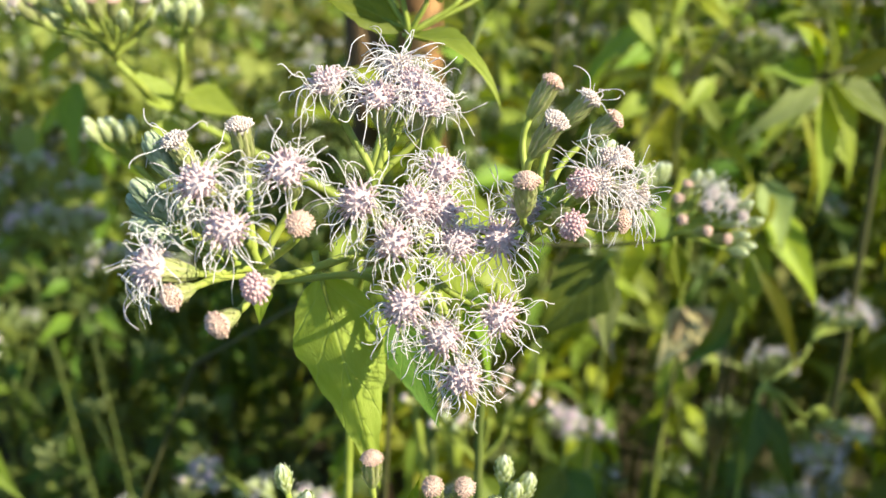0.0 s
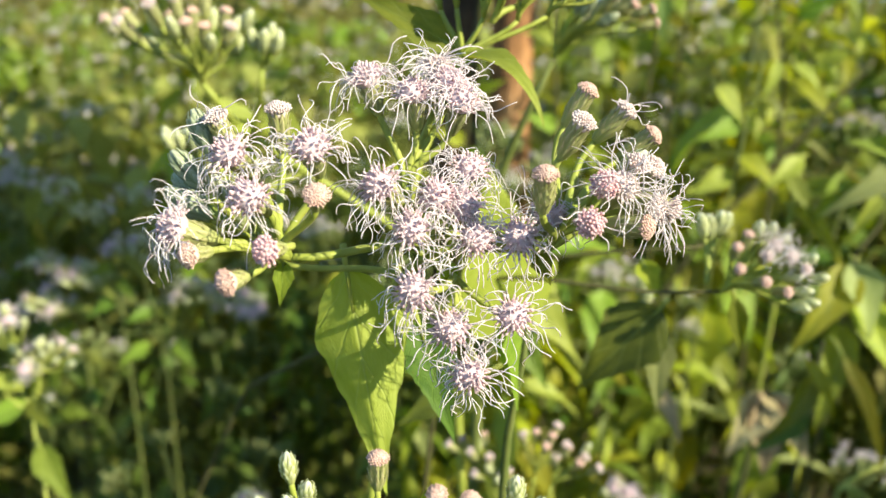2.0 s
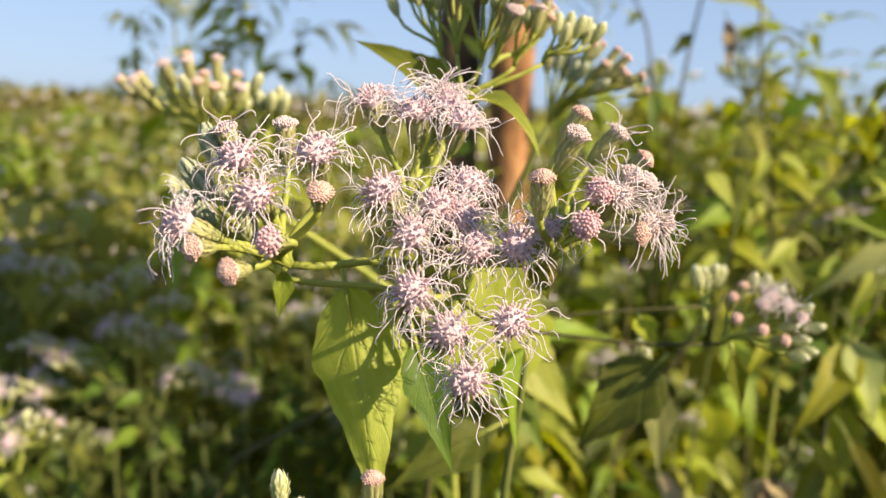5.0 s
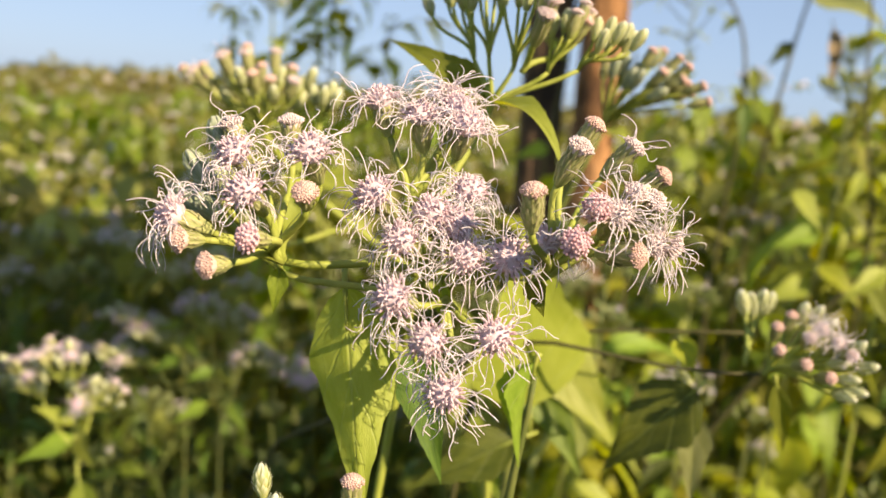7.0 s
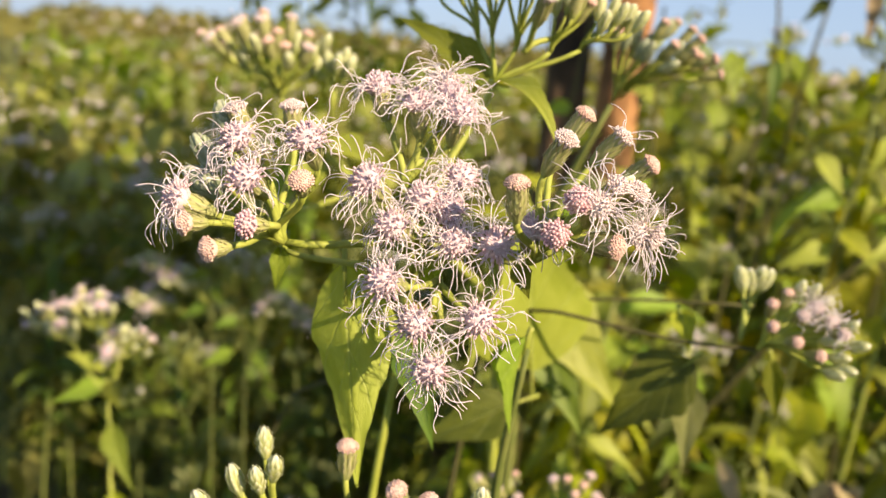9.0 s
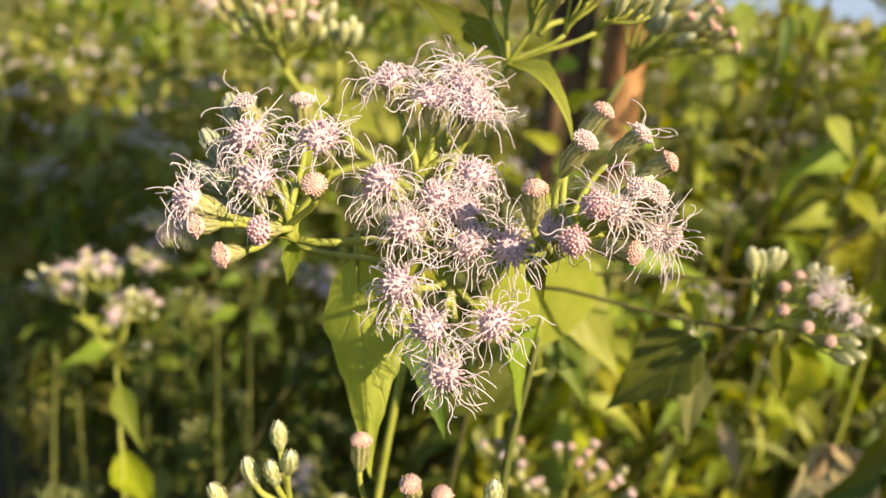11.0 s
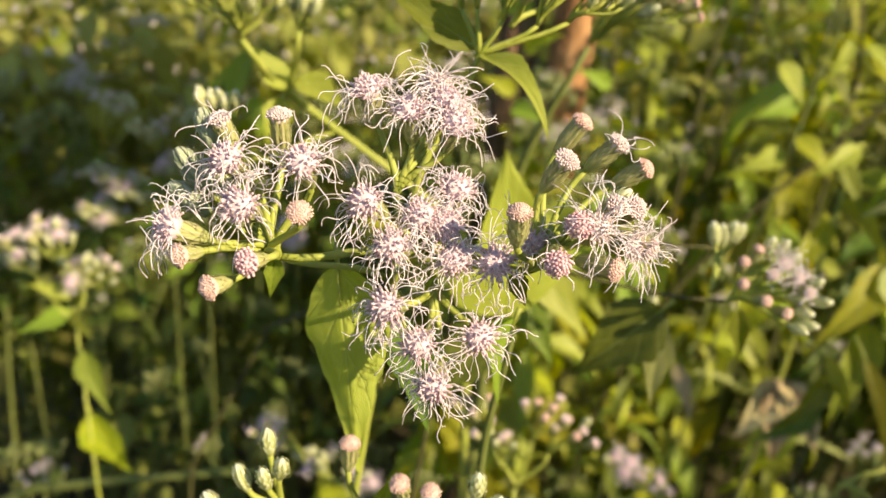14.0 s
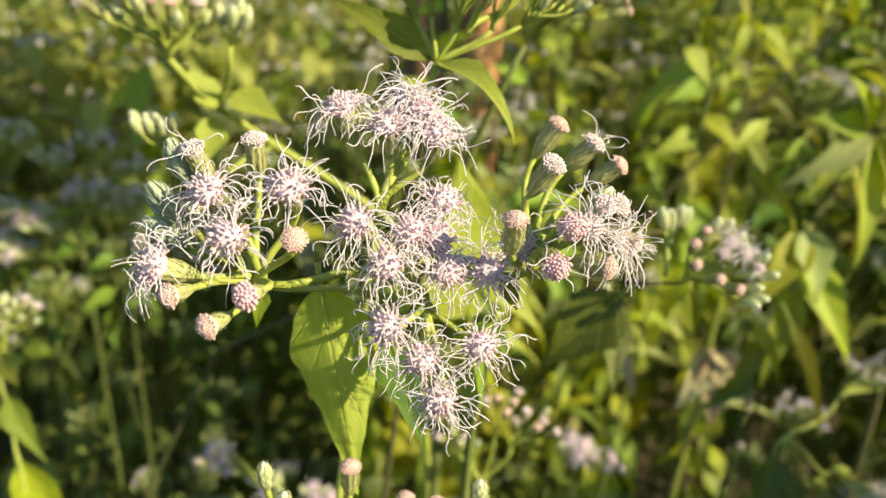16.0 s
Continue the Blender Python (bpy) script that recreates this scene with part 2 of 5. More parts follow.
# ---- mesh building ----
class Geo:
    """Gathers vertices, faces and UVs for one mesh."""

    def __init__(self):
        self.v, self.f, self.uv, self.m = [], [], [], []

    def add(self, verts, faces, uvs=None, slot=0):
        o = len(self.v)
        self.v.extend(verts)
        self.uv.extend(uvs if uvs is not None else [(0.5, 0.5)] * len(verts))
        self.f.extend([tuple(i + o for i in face) for face in faces])
        self.m.extend([slot] * len(faces))

    def tube(self, pts, radii, sides=6, slot=0):
        pts = np.asarray(pts, float)
        n = len(pts)
        radii = np.broadcast_to(np.asarray(radii, float), (n,))
        tan = np.gradient(pts, axis=0)
        tan /= np.linalg.norm(tan, axis=1, keepdims=True) + 1e-12
        ref = np.array([1.0, 0, 0]) if abs(tan[0][0]) < 0.8 else np.array([0, 1.0, 0])
        a = np.linspace(0, 2 * np.pi, sides, endpoint=False)
        rings, uvs = [], []
        for k in range(n):
            u = ref - tan[k] * (ref @ tan[k])
            u /= np.linalg.norm(u) + 1e-12
            ref = u
            w = np.cross(tan[k], u)
            rings.append(pts[k] + radii[k] * (np.cos(a)[:, None] * u + np.sin(a)[:, None] * w))
            uvs += [(j / sides, k / (n - 1)) for j in range(sides)]
        verts = [tuple(p) for r in rings for p in r]
        faces = [(k * sides + j, k * sides + (j + 1) % sides, (k + 1) * sides + (j + 1) % sides, (k + 1) * sides + j) for k in range(n - 1) for j in range(sides)]
        faces += [tuple(reversed(range(sides))), tuple((n - 1) * sides + j for j in range(sides))]
        self.add(verts, faces, uvs, slot)

    def ball(self, centre, way, r, long=1.0, sides=6, rings=4, slot=0):
        """A rounded knob of radius r, stretched by long along way."""
        centre, way = np.asarray(centre, float), np.asarray(way, float)
        way = way / (np.linalg.norm(way) + 1e-12)
        ref = np.array([1.0, 0, 0]) if abs(way[0]) < 0.8 else np.array([0, 1.0, 0])
        u = np.cross(way, ref)
        u /= np.linalg.norm(u)
        w = np.cross(way, u)
        verts = [tuple(centre - way * r * long)]
        for k in range(1, rings):
            th = np.pi * k / rings
            for j in range(sides):
                a = 2 * np.pi * (j + 0.5 * (k % 2)) / sides
                verts.append(tuple(centre - way * r * long * np.cos(th) + r * np.sin(th) * (np.cos(a) * u + np.sin(a) * w)))
        verts.append(tuple(centre + way * r * long))
        last = len(verts) - 1
        faces = [(0, 1 + (j + 1) % sides, 1 + j) for j in range(sides)]
        for k in range(rings - 2):
            o = 1 + k * sides
            faces += [(o + j, o + (j + 1) % sides, o + sides + (j + 1) % sides, o + sides + j) for j in range(sides)]
        o = 1 + (rings - 2) * sides
        faces += [(o + j, o + (j + 1) % sides, last) for j in range(sides)]
        self.add(verts, faces, None, slot)

    def grid(self, rows, slot=0):
        """A sheet from rows of points, with UVs along and across."""
        n, m = len(rows), len(rows[0])
        verts = [tuple(p) for r in rows for p in r]
        uvs = [(j / (m - 1), k / (n - 1)) for k in range(n) for j in range(m)]
        faces = [(k * m + j, k * m + j + 1, (k + 1) * m + j + 1, (k + 1) * m + j) for k in range(n - 1) for j in range(m - 1)]
        self.add(verts, faces, uvs, slot)

    def mesh(self, name, *materials, smooth=True):
        me = bpy.data.meshes.new(name)
        me.from_pydata(self.v, [], self.f)
        for mat in materials:
            me.materials.append(mat)
        if len(materials) > 1:
            me.polygons.foreach_set("material_index", self.m)
        layer = me.uv_layers.new(name="uv")
        idx = np.empty(len(me.loops), dtype=np.int32)
        me.loops.foreach_get("vertex_index", idx)
        layer.data.foreach_set("uv", np.asarray(self.uv, dtype=np.float32)[idx].ravel())
        if smooth:
            me.polygons.foreach_set("use_smooth", [True] * len(me.polygons))
        me.update()
        return me


def part(name, data, parent, m=None, label=""):
    """Links a mesh as one part under a thing or a part."""
    ob = new(name, data)
    ob.parent = parent
    if parent.type == "EMPTY":
        ob.matrix_parent_inverse = parent.matrix_basis.inverted()
    if m is not None:
        ob.matrix_basis = m
    if label:
        tagged(ob, label)
    return ob


def thing(name, at, label, category, group="", kind=""):
    ob = new(name)
    ob.empty_display_size = 0.02
    ob.matrix_basis = Matrix.Translation(at)
    return tagged(ob, label, category, group, kind)


def aim(at, way, spin=0.0, scale=1.0):
    """A pose at a place whose z axis points along way."""
    q = Vector(way).to_track_quat("Z", "Y")
    return Matrix.Translation(at) @ q.to_matrix().to_4x4() @ Matrix.Rotation(spin, 4, "Z") @ Matrix.Diagonal((scale, scale, scale, 1))


def bow(a, b, way_a, way_b, n=9, pull=0.4):
    """Points of a smooth bow from a to b that leaves along way_a and arrives along way_b."""
    a, b = np.asarray(a, float), np.asarray(b, float)
    d = np.linalg.norm(b - a)
    wa, wb = np.asarray(way_a, float), np.asarray(way_b, float)
    p1 = a + wa / (np.linalg.norm(wa) + 1e-9) * d * pull
    p2 = b - wb / (np.linalg.norm(wb) + 1e-9) * d * pull
    s = np.linspace(0, 1, n)[:, None]
    return (1 - s) ** 3 * a + 3 * (1 - s) ** 2 * s * p1 + 3 * (1 - s) * s * s * p2 + s**3 * b


# ---- leaves ----
def leaf_geo(length, width, fold=0.35, droop=0.5, teeth=5, seed=0, n=22, m=5, wave=0.03):
    """An ovate, pointed, coarsely toothed blade along +y with its face towards +z; folded at the midrib and drooping."""
    rng = random.Random(seed)
    ph = rng.random() * 6
    rows = []
    y = z = 0.0
    for k in range(n):
        s = k / (n - 1)
        ang = -droop * s * s * 1.2 + 0.1 * math.sin(ph + 4 * s)
        if k:
            y += math.cos(ang) * length / (n - 1)
            z += math.sin(ang) * length / (n - 1)
        w = width * 0.5 * (min(1.0, (s / 0.3)) ** 0.65 * (max(0.0, 1 - s) ** (0.85 + 0.35 * s)) * 1.42 + 0.004)
        tooth = (s * teeth * 1.7 + 0.15) % 1.0
        wt = w * (1 + 0.13 * (tooth - 0.5) * (1 if 0.18 < s < 0.85 else 0))
        row = []
        for j in range(-m, m + 1):
            a = j / m
            ww = wt if abs(j) == m else w
            x = ww * a * math.cos(fold)
            zz = z + abs(a) * ww * math.sin(fold) + width * wave * math.sin(ph + 9 * s + 2.2 * a) * abs(a)
            row.append((x, y - math.sin(fold) * 0.0, zz))
        rows.append(row)
    g = Geo()
    g.grid(rows)
    return g


def stalked_leaf(parent, base, tip, face, width, mat, fold=0.35, droop=0.4, seed=0, stalk=0.12, stalk_mat=None, label="", teeth=5):
    """A leaf from base to tip whose upper side looks along face, with a short petiole, as one part with its stalk beneath it."""
    base, tip, face = Vector(base), Vector(tip), Vector(face)
    y = (tip - base).normalized()
    length = (tip - base).length
    z = (face - y * face.dot(y)).normalized()
    x = y.cross(z)
    rot = Matrix((x, y, z)).transposed().to_4x4()
    m = Matrix.Translation(base) @ rot
    g = leaf_geo(length * (1.0 + 0.12 * droop), width, fold, droop, teeth, seed)
    tipz = g.v[-1][2]
    tilt = Matrix.Rotation(-math.atan2(tipz, length), 4, "X")
    leaf = part("leaf", g.mesh("leaf", mat), parent, m @ tilt, label)
    if stalk > 0:
        sg = Geo()
        sg.tube([(0, -length * stalk, -length * stalk * 0.15), (0, -length * stalk * 0.5, 0), (0, 0, 0), (0, length * 0.2, -0.0002)], [0.0006, 0.0005, 0.00045, 0.0002], 5)
        part("petiole", sg.mesh("petiole", stalk_mat or STEM), leaf)
    return leaf


# ---- flower heads ----
def spiral(n, radius, dome):
    """Places and ways of n florets packed on a domed disc."""
    out = []
    for k in range(n):
        r = radius * math.sqrt((k + 0.5) / n)
        a = k * 2.39996
        t = (r / radius) * dome
        d = np.array([math.cos(a) * math.sin(t), math.sin(a) * math.sin(t), math.cos(t)])
        z = radius * (math.cos(t) - 1) / max(math.sin(dome), 0.2)
        out.append((np.array([r * math.cos(a), r * math.sin(a), z]), d))
    return out


def involucre(length, r, seed, closed=False, rows=5, per=7, mat=BRACT):
    """The scaly green cup under a head: a core and overlapping striped bracts. The mouth is at z = 0, or the tip for a closed bud."""
    rng = random.Random(seed)
    g = Geo()

    def rad(s):
        if closed:
            return r * (0.42 + 0.66 * math.sin(min(1.0, s * 1.2) * 2.2)) * (1 if s < 0.8 else max(0.10, (1 - s) / 0.2) ** 0.5)
        return r * (0.40 + 0.46 * min(1.0, s / 0.4) ** 0.8 + 0.08 * s * s)

    zs = np.linspace(0, 1, 9)
    g.tube([(0, 0, -length + length * s * (1.0 if closed else 0.9)) for s in zs], [rad(s) * 0.9 for s in zs], 10)
    for row in range(rows):
        top = 0.3 + 0.7 * (row + 1) / rows
        low = max(0.0, top - 0.45)
        count = per + (1 if row % 2 else 0)
        for k in range(count):
            a = 2 * math.pi * (k + 0.5 * (row % 2) + rng.uniform(-0.1, 0.1)) / count
            t1 = min(1.0, top + rng.uniform(-0.04, 0.02))
            strip = []
            for i in range(6):
                q = i / 5
                s = low + (t1 - low) * q
                half = math.pi / count * (0.88 if closed else 0.8) * (1 - max(0.0, (q - 0.5) / 0.5) ** 1.6 * 0.93)
                rr = rad(s) * (1.0 + (0.06 if closed else 0.035) * (rows - row)) + 0.00008 + (0.0004 * max(0, q - 0.6) * 2.5 * rng.random() if not closed else 0.00055 * max(0.0, q - 0.45) * (0.6 + 0.8 * rng.random()))
                strip.append([(math.cos(a + half * j) * (rr - 0.00006 * abs(j)), math.sin(a + half * j) * (rr - 0.00006 * abs(j)), -length + length * s) for j in (-1, -0.5, 0, 0.5, 1)])
            g.grid(strip)
    return g.mesh("involucre", mat)


def threads(starts, length, seed, down, curl=1.0, thick=0.000072, per=2, wave=0.32):
    """Long wavy style branches that leave the florets, arch outwards and hang."""
    rng = random.Random(seed)
    g = Geo()
    down = np.asarray(down, float)
    for p, d in starts:
        for _ in range(per):
            out = np.array([p[0], p[1], 0.0])
            out = out / (np.linalg.norm(out) + 1e-6)
            jit = np.array([rng.gauss(0, 1) for _ in range(3)])
            way = d * 0.6 + out * rng.uniform(0.1, 1.0) + jit * 0.36
            hang = rng.uniform(-0.1, 1.7)
            way /= np.linalg.norm(way)
            total = length * rng.uniform(0.6, 1.35)
            n = 11
            pts = [p + d * 0.0001]
            bend = np.array([rng.gauss(0, 1) for _ in range(3)]) * wave
            swing, begin = rng.uniform(4.0, 8.0), rng.uniform(0, 6.28)
            for k in range(1, n):
                s = k / n
                pull = (-np.array([0, 0, 1.0]) * 0.10 * curl + down * 0.19 * curl + out * 0.06) * (0.4 + s) * hang
                way = way + pull + bend * math.sin(begin + swing * s) * (0.6 + s) + np.array([rng.gauss(0, 0.07) for _ in range(3)])
                way /= np.linalg.norm(way)
                pts.append(pts[-1] + way * total / n)
            rad = thick * rng.uniform(0.8, 1.2)
            g.tube(pts, [rad * (1.0 - 0.25 * abs(i / (n - 1) - 0.5)) for i in range(n)], 4)
    return g


def florets(n, radius, dome, knob, long, rise, mat, seed, spread=1.0, loose=0.06):
    rng = random.Random(seed)
    g = Geo()
    tips = []
    g.ball((0, 0, -radius * 0.62), (0, 0, 1), radius * 0.94, 0.82, 12, 8)
    for p, d in spiral(n, radius, dome):
        d = d * np.array([spread, spread, 1.0]) + np.array([rng.gauss(0, loose) for _ in range(3)])
        d /= np.linalg.norm(d)
        p = p + np.array([rng.gauss(0, loose * 0.0006), rng.gauss(0, loose * 0.0006), 0.0])
        r = rise * rng.uniform(0.8 - loose, 1.2 + 1.5 * loose)
        c = p + d * r
        g.tube([p - d * 0.0012, p - d * 0.0003, c], [knob * 0.6, knob * 0.7, knob * 0.75], 5)
        g.ball(c, d, knob * rng.uniform(0.85, 1.12), long, 6, 4)
        tips.append((c + d * knob * long * 0.6, d))
    return g.mesh("florets", mat), tips


HEAD_N = [0]
POOL = {}


def pooled_head(parent, at, way, kind, node, node_way, size, stalk_r, spin):
    """A head that shares the meshes of one of a few built before it."""
    key = (kind, HEAD_N[0] % 4)
    HEAD_N[0] += 1
    if key not in POOL:
        POOL[key] = flower_head(parent, at, way, kind, node, node_way, size, stalk_r=stalk_r)
        return POOL[key]
    old = POOL[key]
    head = part("flower_head", old.data, parent, aim(at, way, spin, size), old["label"])
    for child in old.children:
        part(child.name.split(".")[0], child.data, head, child.matrix_basis)
    length = 0.0072 if kind in ("bud", "grey") else 0.0068
    foot = np.array(at) - np.array(Vector(way).normalized()) * length * size * 0.97
    g = Geo()
    g.tube(bow(node, foot, node_way, way, 7), np.linspace(stalk_r * 1.25, stalk_r, 7), 5)
    part("flower_stalk", g.mesh("flower_stalk", STEM), parent)
    return head


def flower_head(parent, at, way, kind, node=None, node_way=(0, 0, 1), size=1.0, name="flower_head", stalk_r=0.0005, stem=None, cup=0.0068):
    """One head at its disc's centre, with its stalk from the branch node. Kinds: bloom, pink, brown, pale, few, bud, grey."""
    HEAD_N[0] += 1
    seed = HEAD_N[0] * 17 + 3
    rng = random.Random(seed)
    m = aim(at, way, rng.uniform(0, 6.28), size)
    local_down = np.array(m.to_3x3().inverted() @ Vector((0, 0, -1)))
    local_down /= np.linalg.norm(local_down)
    closed = kind in ("bud", "grey")
    length = {"bud": 0.0068, "grey": 0.0074}.get(kind, cup)
    radius = {"bud": 0.00108, "grey": 0.0012}.get(kind, 0.00138 if cup > 0.006 else 0.00102)
    labels = {
        "bloom": "open head with long lilac-white threads",
        "white": "open head bristling with long white threads",
        "pink": "head of closed pink florets",
        "brown": "head of peach-brown closed florets",
        "pale": "upright head of pale pink florets",
        "few": "pale pink head with a few threads",
        "bud": "closed pale green bud",
        "grey": "grey-green closed bud in shade",
    }
    mat = {"bud": BRACT_BUD, "grey": BRACT_GREY}.get(kind, BRACT)
    head = part(name, involucre(length, radius, seed, closed, 5 if closed else 6, 7 if closed else 9, mat), parent, m, labels[kind])
    if not closed:
        head_m = 0.0002
        spec = {
            "bloom": (74, 0.0022, 1.3, 0.00022, 1.5, 0.00075, FLORET, 1.05),
            "white": (72, 0.0019, 1.25, 0.00020, 1.4, 0.00055, FLORET_PALE, 1.05),
            "pink": (60, 0.00166, 1.2, 0.00027, 1.0, 0.00035, FLORET_PINK, 1.0),
            "brown": (110, 0.00155, 1.1, 0.00018, 1.1, 0.0002, FLORET_BROWN, 1.0),
            "pale": (90, 0.00150, 0.85, 0.00019, 1.5, 0.0004, FLORET_PALE, 1.0),
            "few": (70, 0.00150, 0.9, 0.00021, 1.3, 0.0004, FLORET_PALE, 1.0),
        }[kind]
        n, r, dome, knob, long, rise, fmat, spread = spec
        data, tips = florets(n, r, dome, knob, long, rise, fmat, seed, spread, 0.22 if kind == "bloom" else 0.06)
        part("floret_disc", data, head, Matrix.Translation((0, 0, head_m)))
        if kind == "bloom":
            tuft = threads(rng.sample(tips, 8) + rng.sample(tips[34:], 37), 0.0056, seed, local_down, 1.25, 0.000069, per=1)
            short = threads(rng.sample(tips, 10), 0.0024, seed + 1, local_down, 1.4, per=1)
            tuft.add(short.v, short.f, short.uv)
            part("thread_tuft", tuft.mesh("threads", THREAD), head)
        elif kind == "white":
            part("thread_tuft", threads(rng.sample(tips, 58), 0.0062, seed, local_down, 0.5, 0.00007, 1, 0.15).mesh("threads", THREAD), head)
        elif kind == "few":
            part("thread_tuft", threads(rng.sample(tips, 7), 0.0052, seed, local_down, 0.5, per=1).mesh("threads", THREAD), head)
        elif kind == "pink" and rng.random() < 0.8:
            outer = tips[len(tips) // 2 :]
            part("thread_tuft", threads(rng.sample(outer, 5), 0.0045, seed, local_down, 0.8, per=1).mesh("threads", THREAD), head)
    if node is not None:
        foot = np.array(at) - np.array(Vector(way).normalized()) * length * size * 0.97
        pts = bow(node, foot, node_way, way, 10)
        g = Geo()
        g.tube(pts, np.linspace(stalk_r * 1.25, stalk_r, 10), 7)
        part("flower_stalk", g.mesh("flower_stalk", stem or STEM), parent)
    return head


MM = 0.001


def mm(x, y, z):
    return (x * MM, y * MM, z * MM)


def branch(parent, pts, radii, name="branch", mat=None, label="", sides=8):
    g = Geo()
    g.tube(pts, radii, sides)
    return part(name, g.mesh(name, mat or STEM), parent, None, label)


# ---- ground ----
def ground():
    g = Geo()
    n = 60
    rows = []
    for k in range(n + 1):
        row = []
        for j in range(n + 1):
            a, b = 2 * j / n - 1, 2 * k / n - 1
            x, y = math.copysign(abs(a) ** 4, a) * 900, math.copysign(abs(b) ** 4, b) * 900
            row.append((x, y, 0.05 * noise.noise((x * 0.7, y * 0.7, 0.0))))
        rows.append(row)
    g.grid(rows)
    ob = new("ground", g.mesh("ground", SOIL))
    return tagged(ob, "dark soil with plant litter under the weeds", "ground", kind="structure")


ground()

# ---- the main flowering plant ----
weed_main = thing("flowering_weed", (0.004, 0.13, 0.0), "lilac-white flowering weed with a branched cluster of threadlike heads", "flower")
N0 = mm(-6.7, 100, 1153.5)
NL = mm(-24.5, 88.5, 1155.5)
NR = mm(11.5, 97.5, 1156.5)
NT = mm(-10.4, 100.5, 1165.0)
UT = mm(-6.3, 136.5, 1181.0)
MAIN_LINE = [(-0.026, 0.14, 0.0), mm(-22, 130, 1095), mm(-18.6, 130, 1126), mm(-16.2, 127, 1145), mm(-12.6, 125, 1161), UT]
WAYS = [(0, 0, 1), (0.1, 0, 1), (0.12, -0.05, 1), (0.2, -0.12, 1), (0.25, 0.25, 1), (0.15, 0.3, 1)]
branch(weed_main, np.concatenate([bow(MAIN_LINE[k], MAIN_LINE[k + 1], WAYS[k], WAYS[k + 1], 12 if k == 0 else 6, 0.33)[1 if k else 0 :] for k in range(5)]), np.concatenate([np.linspace(0.0026, 0.0009, 12), np.linspace(0.00095, 0.0006, 20)]), "main_stem", None, "upright green main stem", 10)
branch(weed_main, bow(mm(-18.4, 130, 1127), N0, (0.1, -0.3, 1), (0.35, -0.6, 0.6), 10), np.linspace(0.0008, 0.0007, 10), label="flowering side branch")
branch(weed_main, bow(N0, NL, (-1, -0.3, 0.5), (-1, -0.4, 0.15), 9), np.linspace(0.00072, 0.0006, 9), label="side branch with fine hairs")
branch(weed_main, bow(N0, NR, (1, -0.1, 0.35), (1, 0, 0.1), 9), np.linspace(0.00085, 0.0007, 9))
branch(weed_main, bow(N0, NT, (-0.25, 0, 1), (0, 0, 1), 7), np.linspace(0.0008, 0.00065, 7))
branch(weed_main, bow(mm(-11, 99, 1150), mm(-28, 95, 1152), (-1, 0.2, 0.2), (-1, 0, 0.2), 8), np.linspace(0.0006, 0.0005, 8))

# place in mm, way of the disc, kind
LEFT = [
    (-35.4, 91.2, 1174.6, -0.25, -0.30, 0.92, "few"), (-30.8, 83.7, 1171.6, -0.30, -0.65, 0.70, "bloom"), (-26.8, 80.0, 1166.8, -0.10, -0.80, 0.60, "bloom"),
    (-36.5, 77.5, 1162.7, -0.75, -0.50, 0.40, "bloom"), (-32.9, 74.6, 1159.8, -0.45, -0.88, 0.10, "brown"), (-26.7, 71.4, 1157.8, -0.42, -0.90, 0.02, "brown"),
    (-22.4, 73.5, 1161.5, -0.35, -0.90, 0.15, "pink"), (-27.6, 94.7, 1175.6, 0.02, -0.22, 0.97, "pale"), (-19.8, 85.0, 1172.9, 0.02, -0.60, 0.80, "bloom"),
    (-17.3, 79.3, 1167.6, 0.25, -0.68, 0.70, "brown"),
]
LEFT_BUDS = [
    (-39.5, 93.0, 1175.0, -0.40, 0.05, 0.90, "grey"), (-40.5, 88.0, 1170.0, -0.62, -0.05, 0.75, "grey"), (-41.0, 86.5, 1165.0, -0.80, 0.0, 0.50, "grey"),
    (-46.5, 99.0, 1164.0, -0.75, 0.2, 0.55, "grey"), (-36.5, 92.0, 1166.0, -0.35, -0.05, 0.90, "bud"), (-33.0, 91.0, 1163.5, -0.25, -0.1, 0.95, "bud"),
]
TOP = [
    (-16.7, 101.1, 1180.6, -0.30, -0.15, 0.93, "bloom"), (-9.2, 99.7, 1178.9, -0.06, -0.25, 0.95, "bloom"), (-6.3, 104.5, 1181.9, 0.10, -0.20, 0.96, "white"),
    (-1.8, 99.6, 1177.9, 0.30, -0.35, 0.90, "bloom"), (-4.2, 102.0, 1180.2, 0.20, -0.50, 0.85, "bloom"),
]
CENTRE = [
    (-11.8, 86.9, 1167.5, -0.35, -0.75, 0.55, "bloom"), (-4.3, 91.1, 1165.5, -0.15, -0.80, 0.60, "bloom"), (-7.1, 86.5, 1161.8, -0.20, -0.85, 0.50, "bloom"),
    (-0.4, 92.1, 1164.2, 0.10, -0.78, 0.62, "bloom"), (-0.1, 97.1, 1168.7, 0.22, -0.50, 0.85, "bloom"), (1.6, 90.2, 1159.9, 0.05, -0.88, 0.45, "bloom"),
    (7.7, 90.8, 1160.3, 0.15, -0.86, 0.50, "bloom"), (11.8, 97.2, 1162.4, 0.25, -0.60, 0.75, "bloom"),
]
LOWER = [
    (-5.7, 80.8, 1155.0, -0.25, -0.92, 0.35, "bloom"), (-0.7, 82.0, 1149.4, 0.0, -0.96, 0.25, "bloom"), (2.2, 81.8, 1142.6, 0.08, -0.97, -0.05, "bloom"),
    (7.7, 86.0, 1150.4, 0.30, -0.88, 0.35, "bloom"),
]
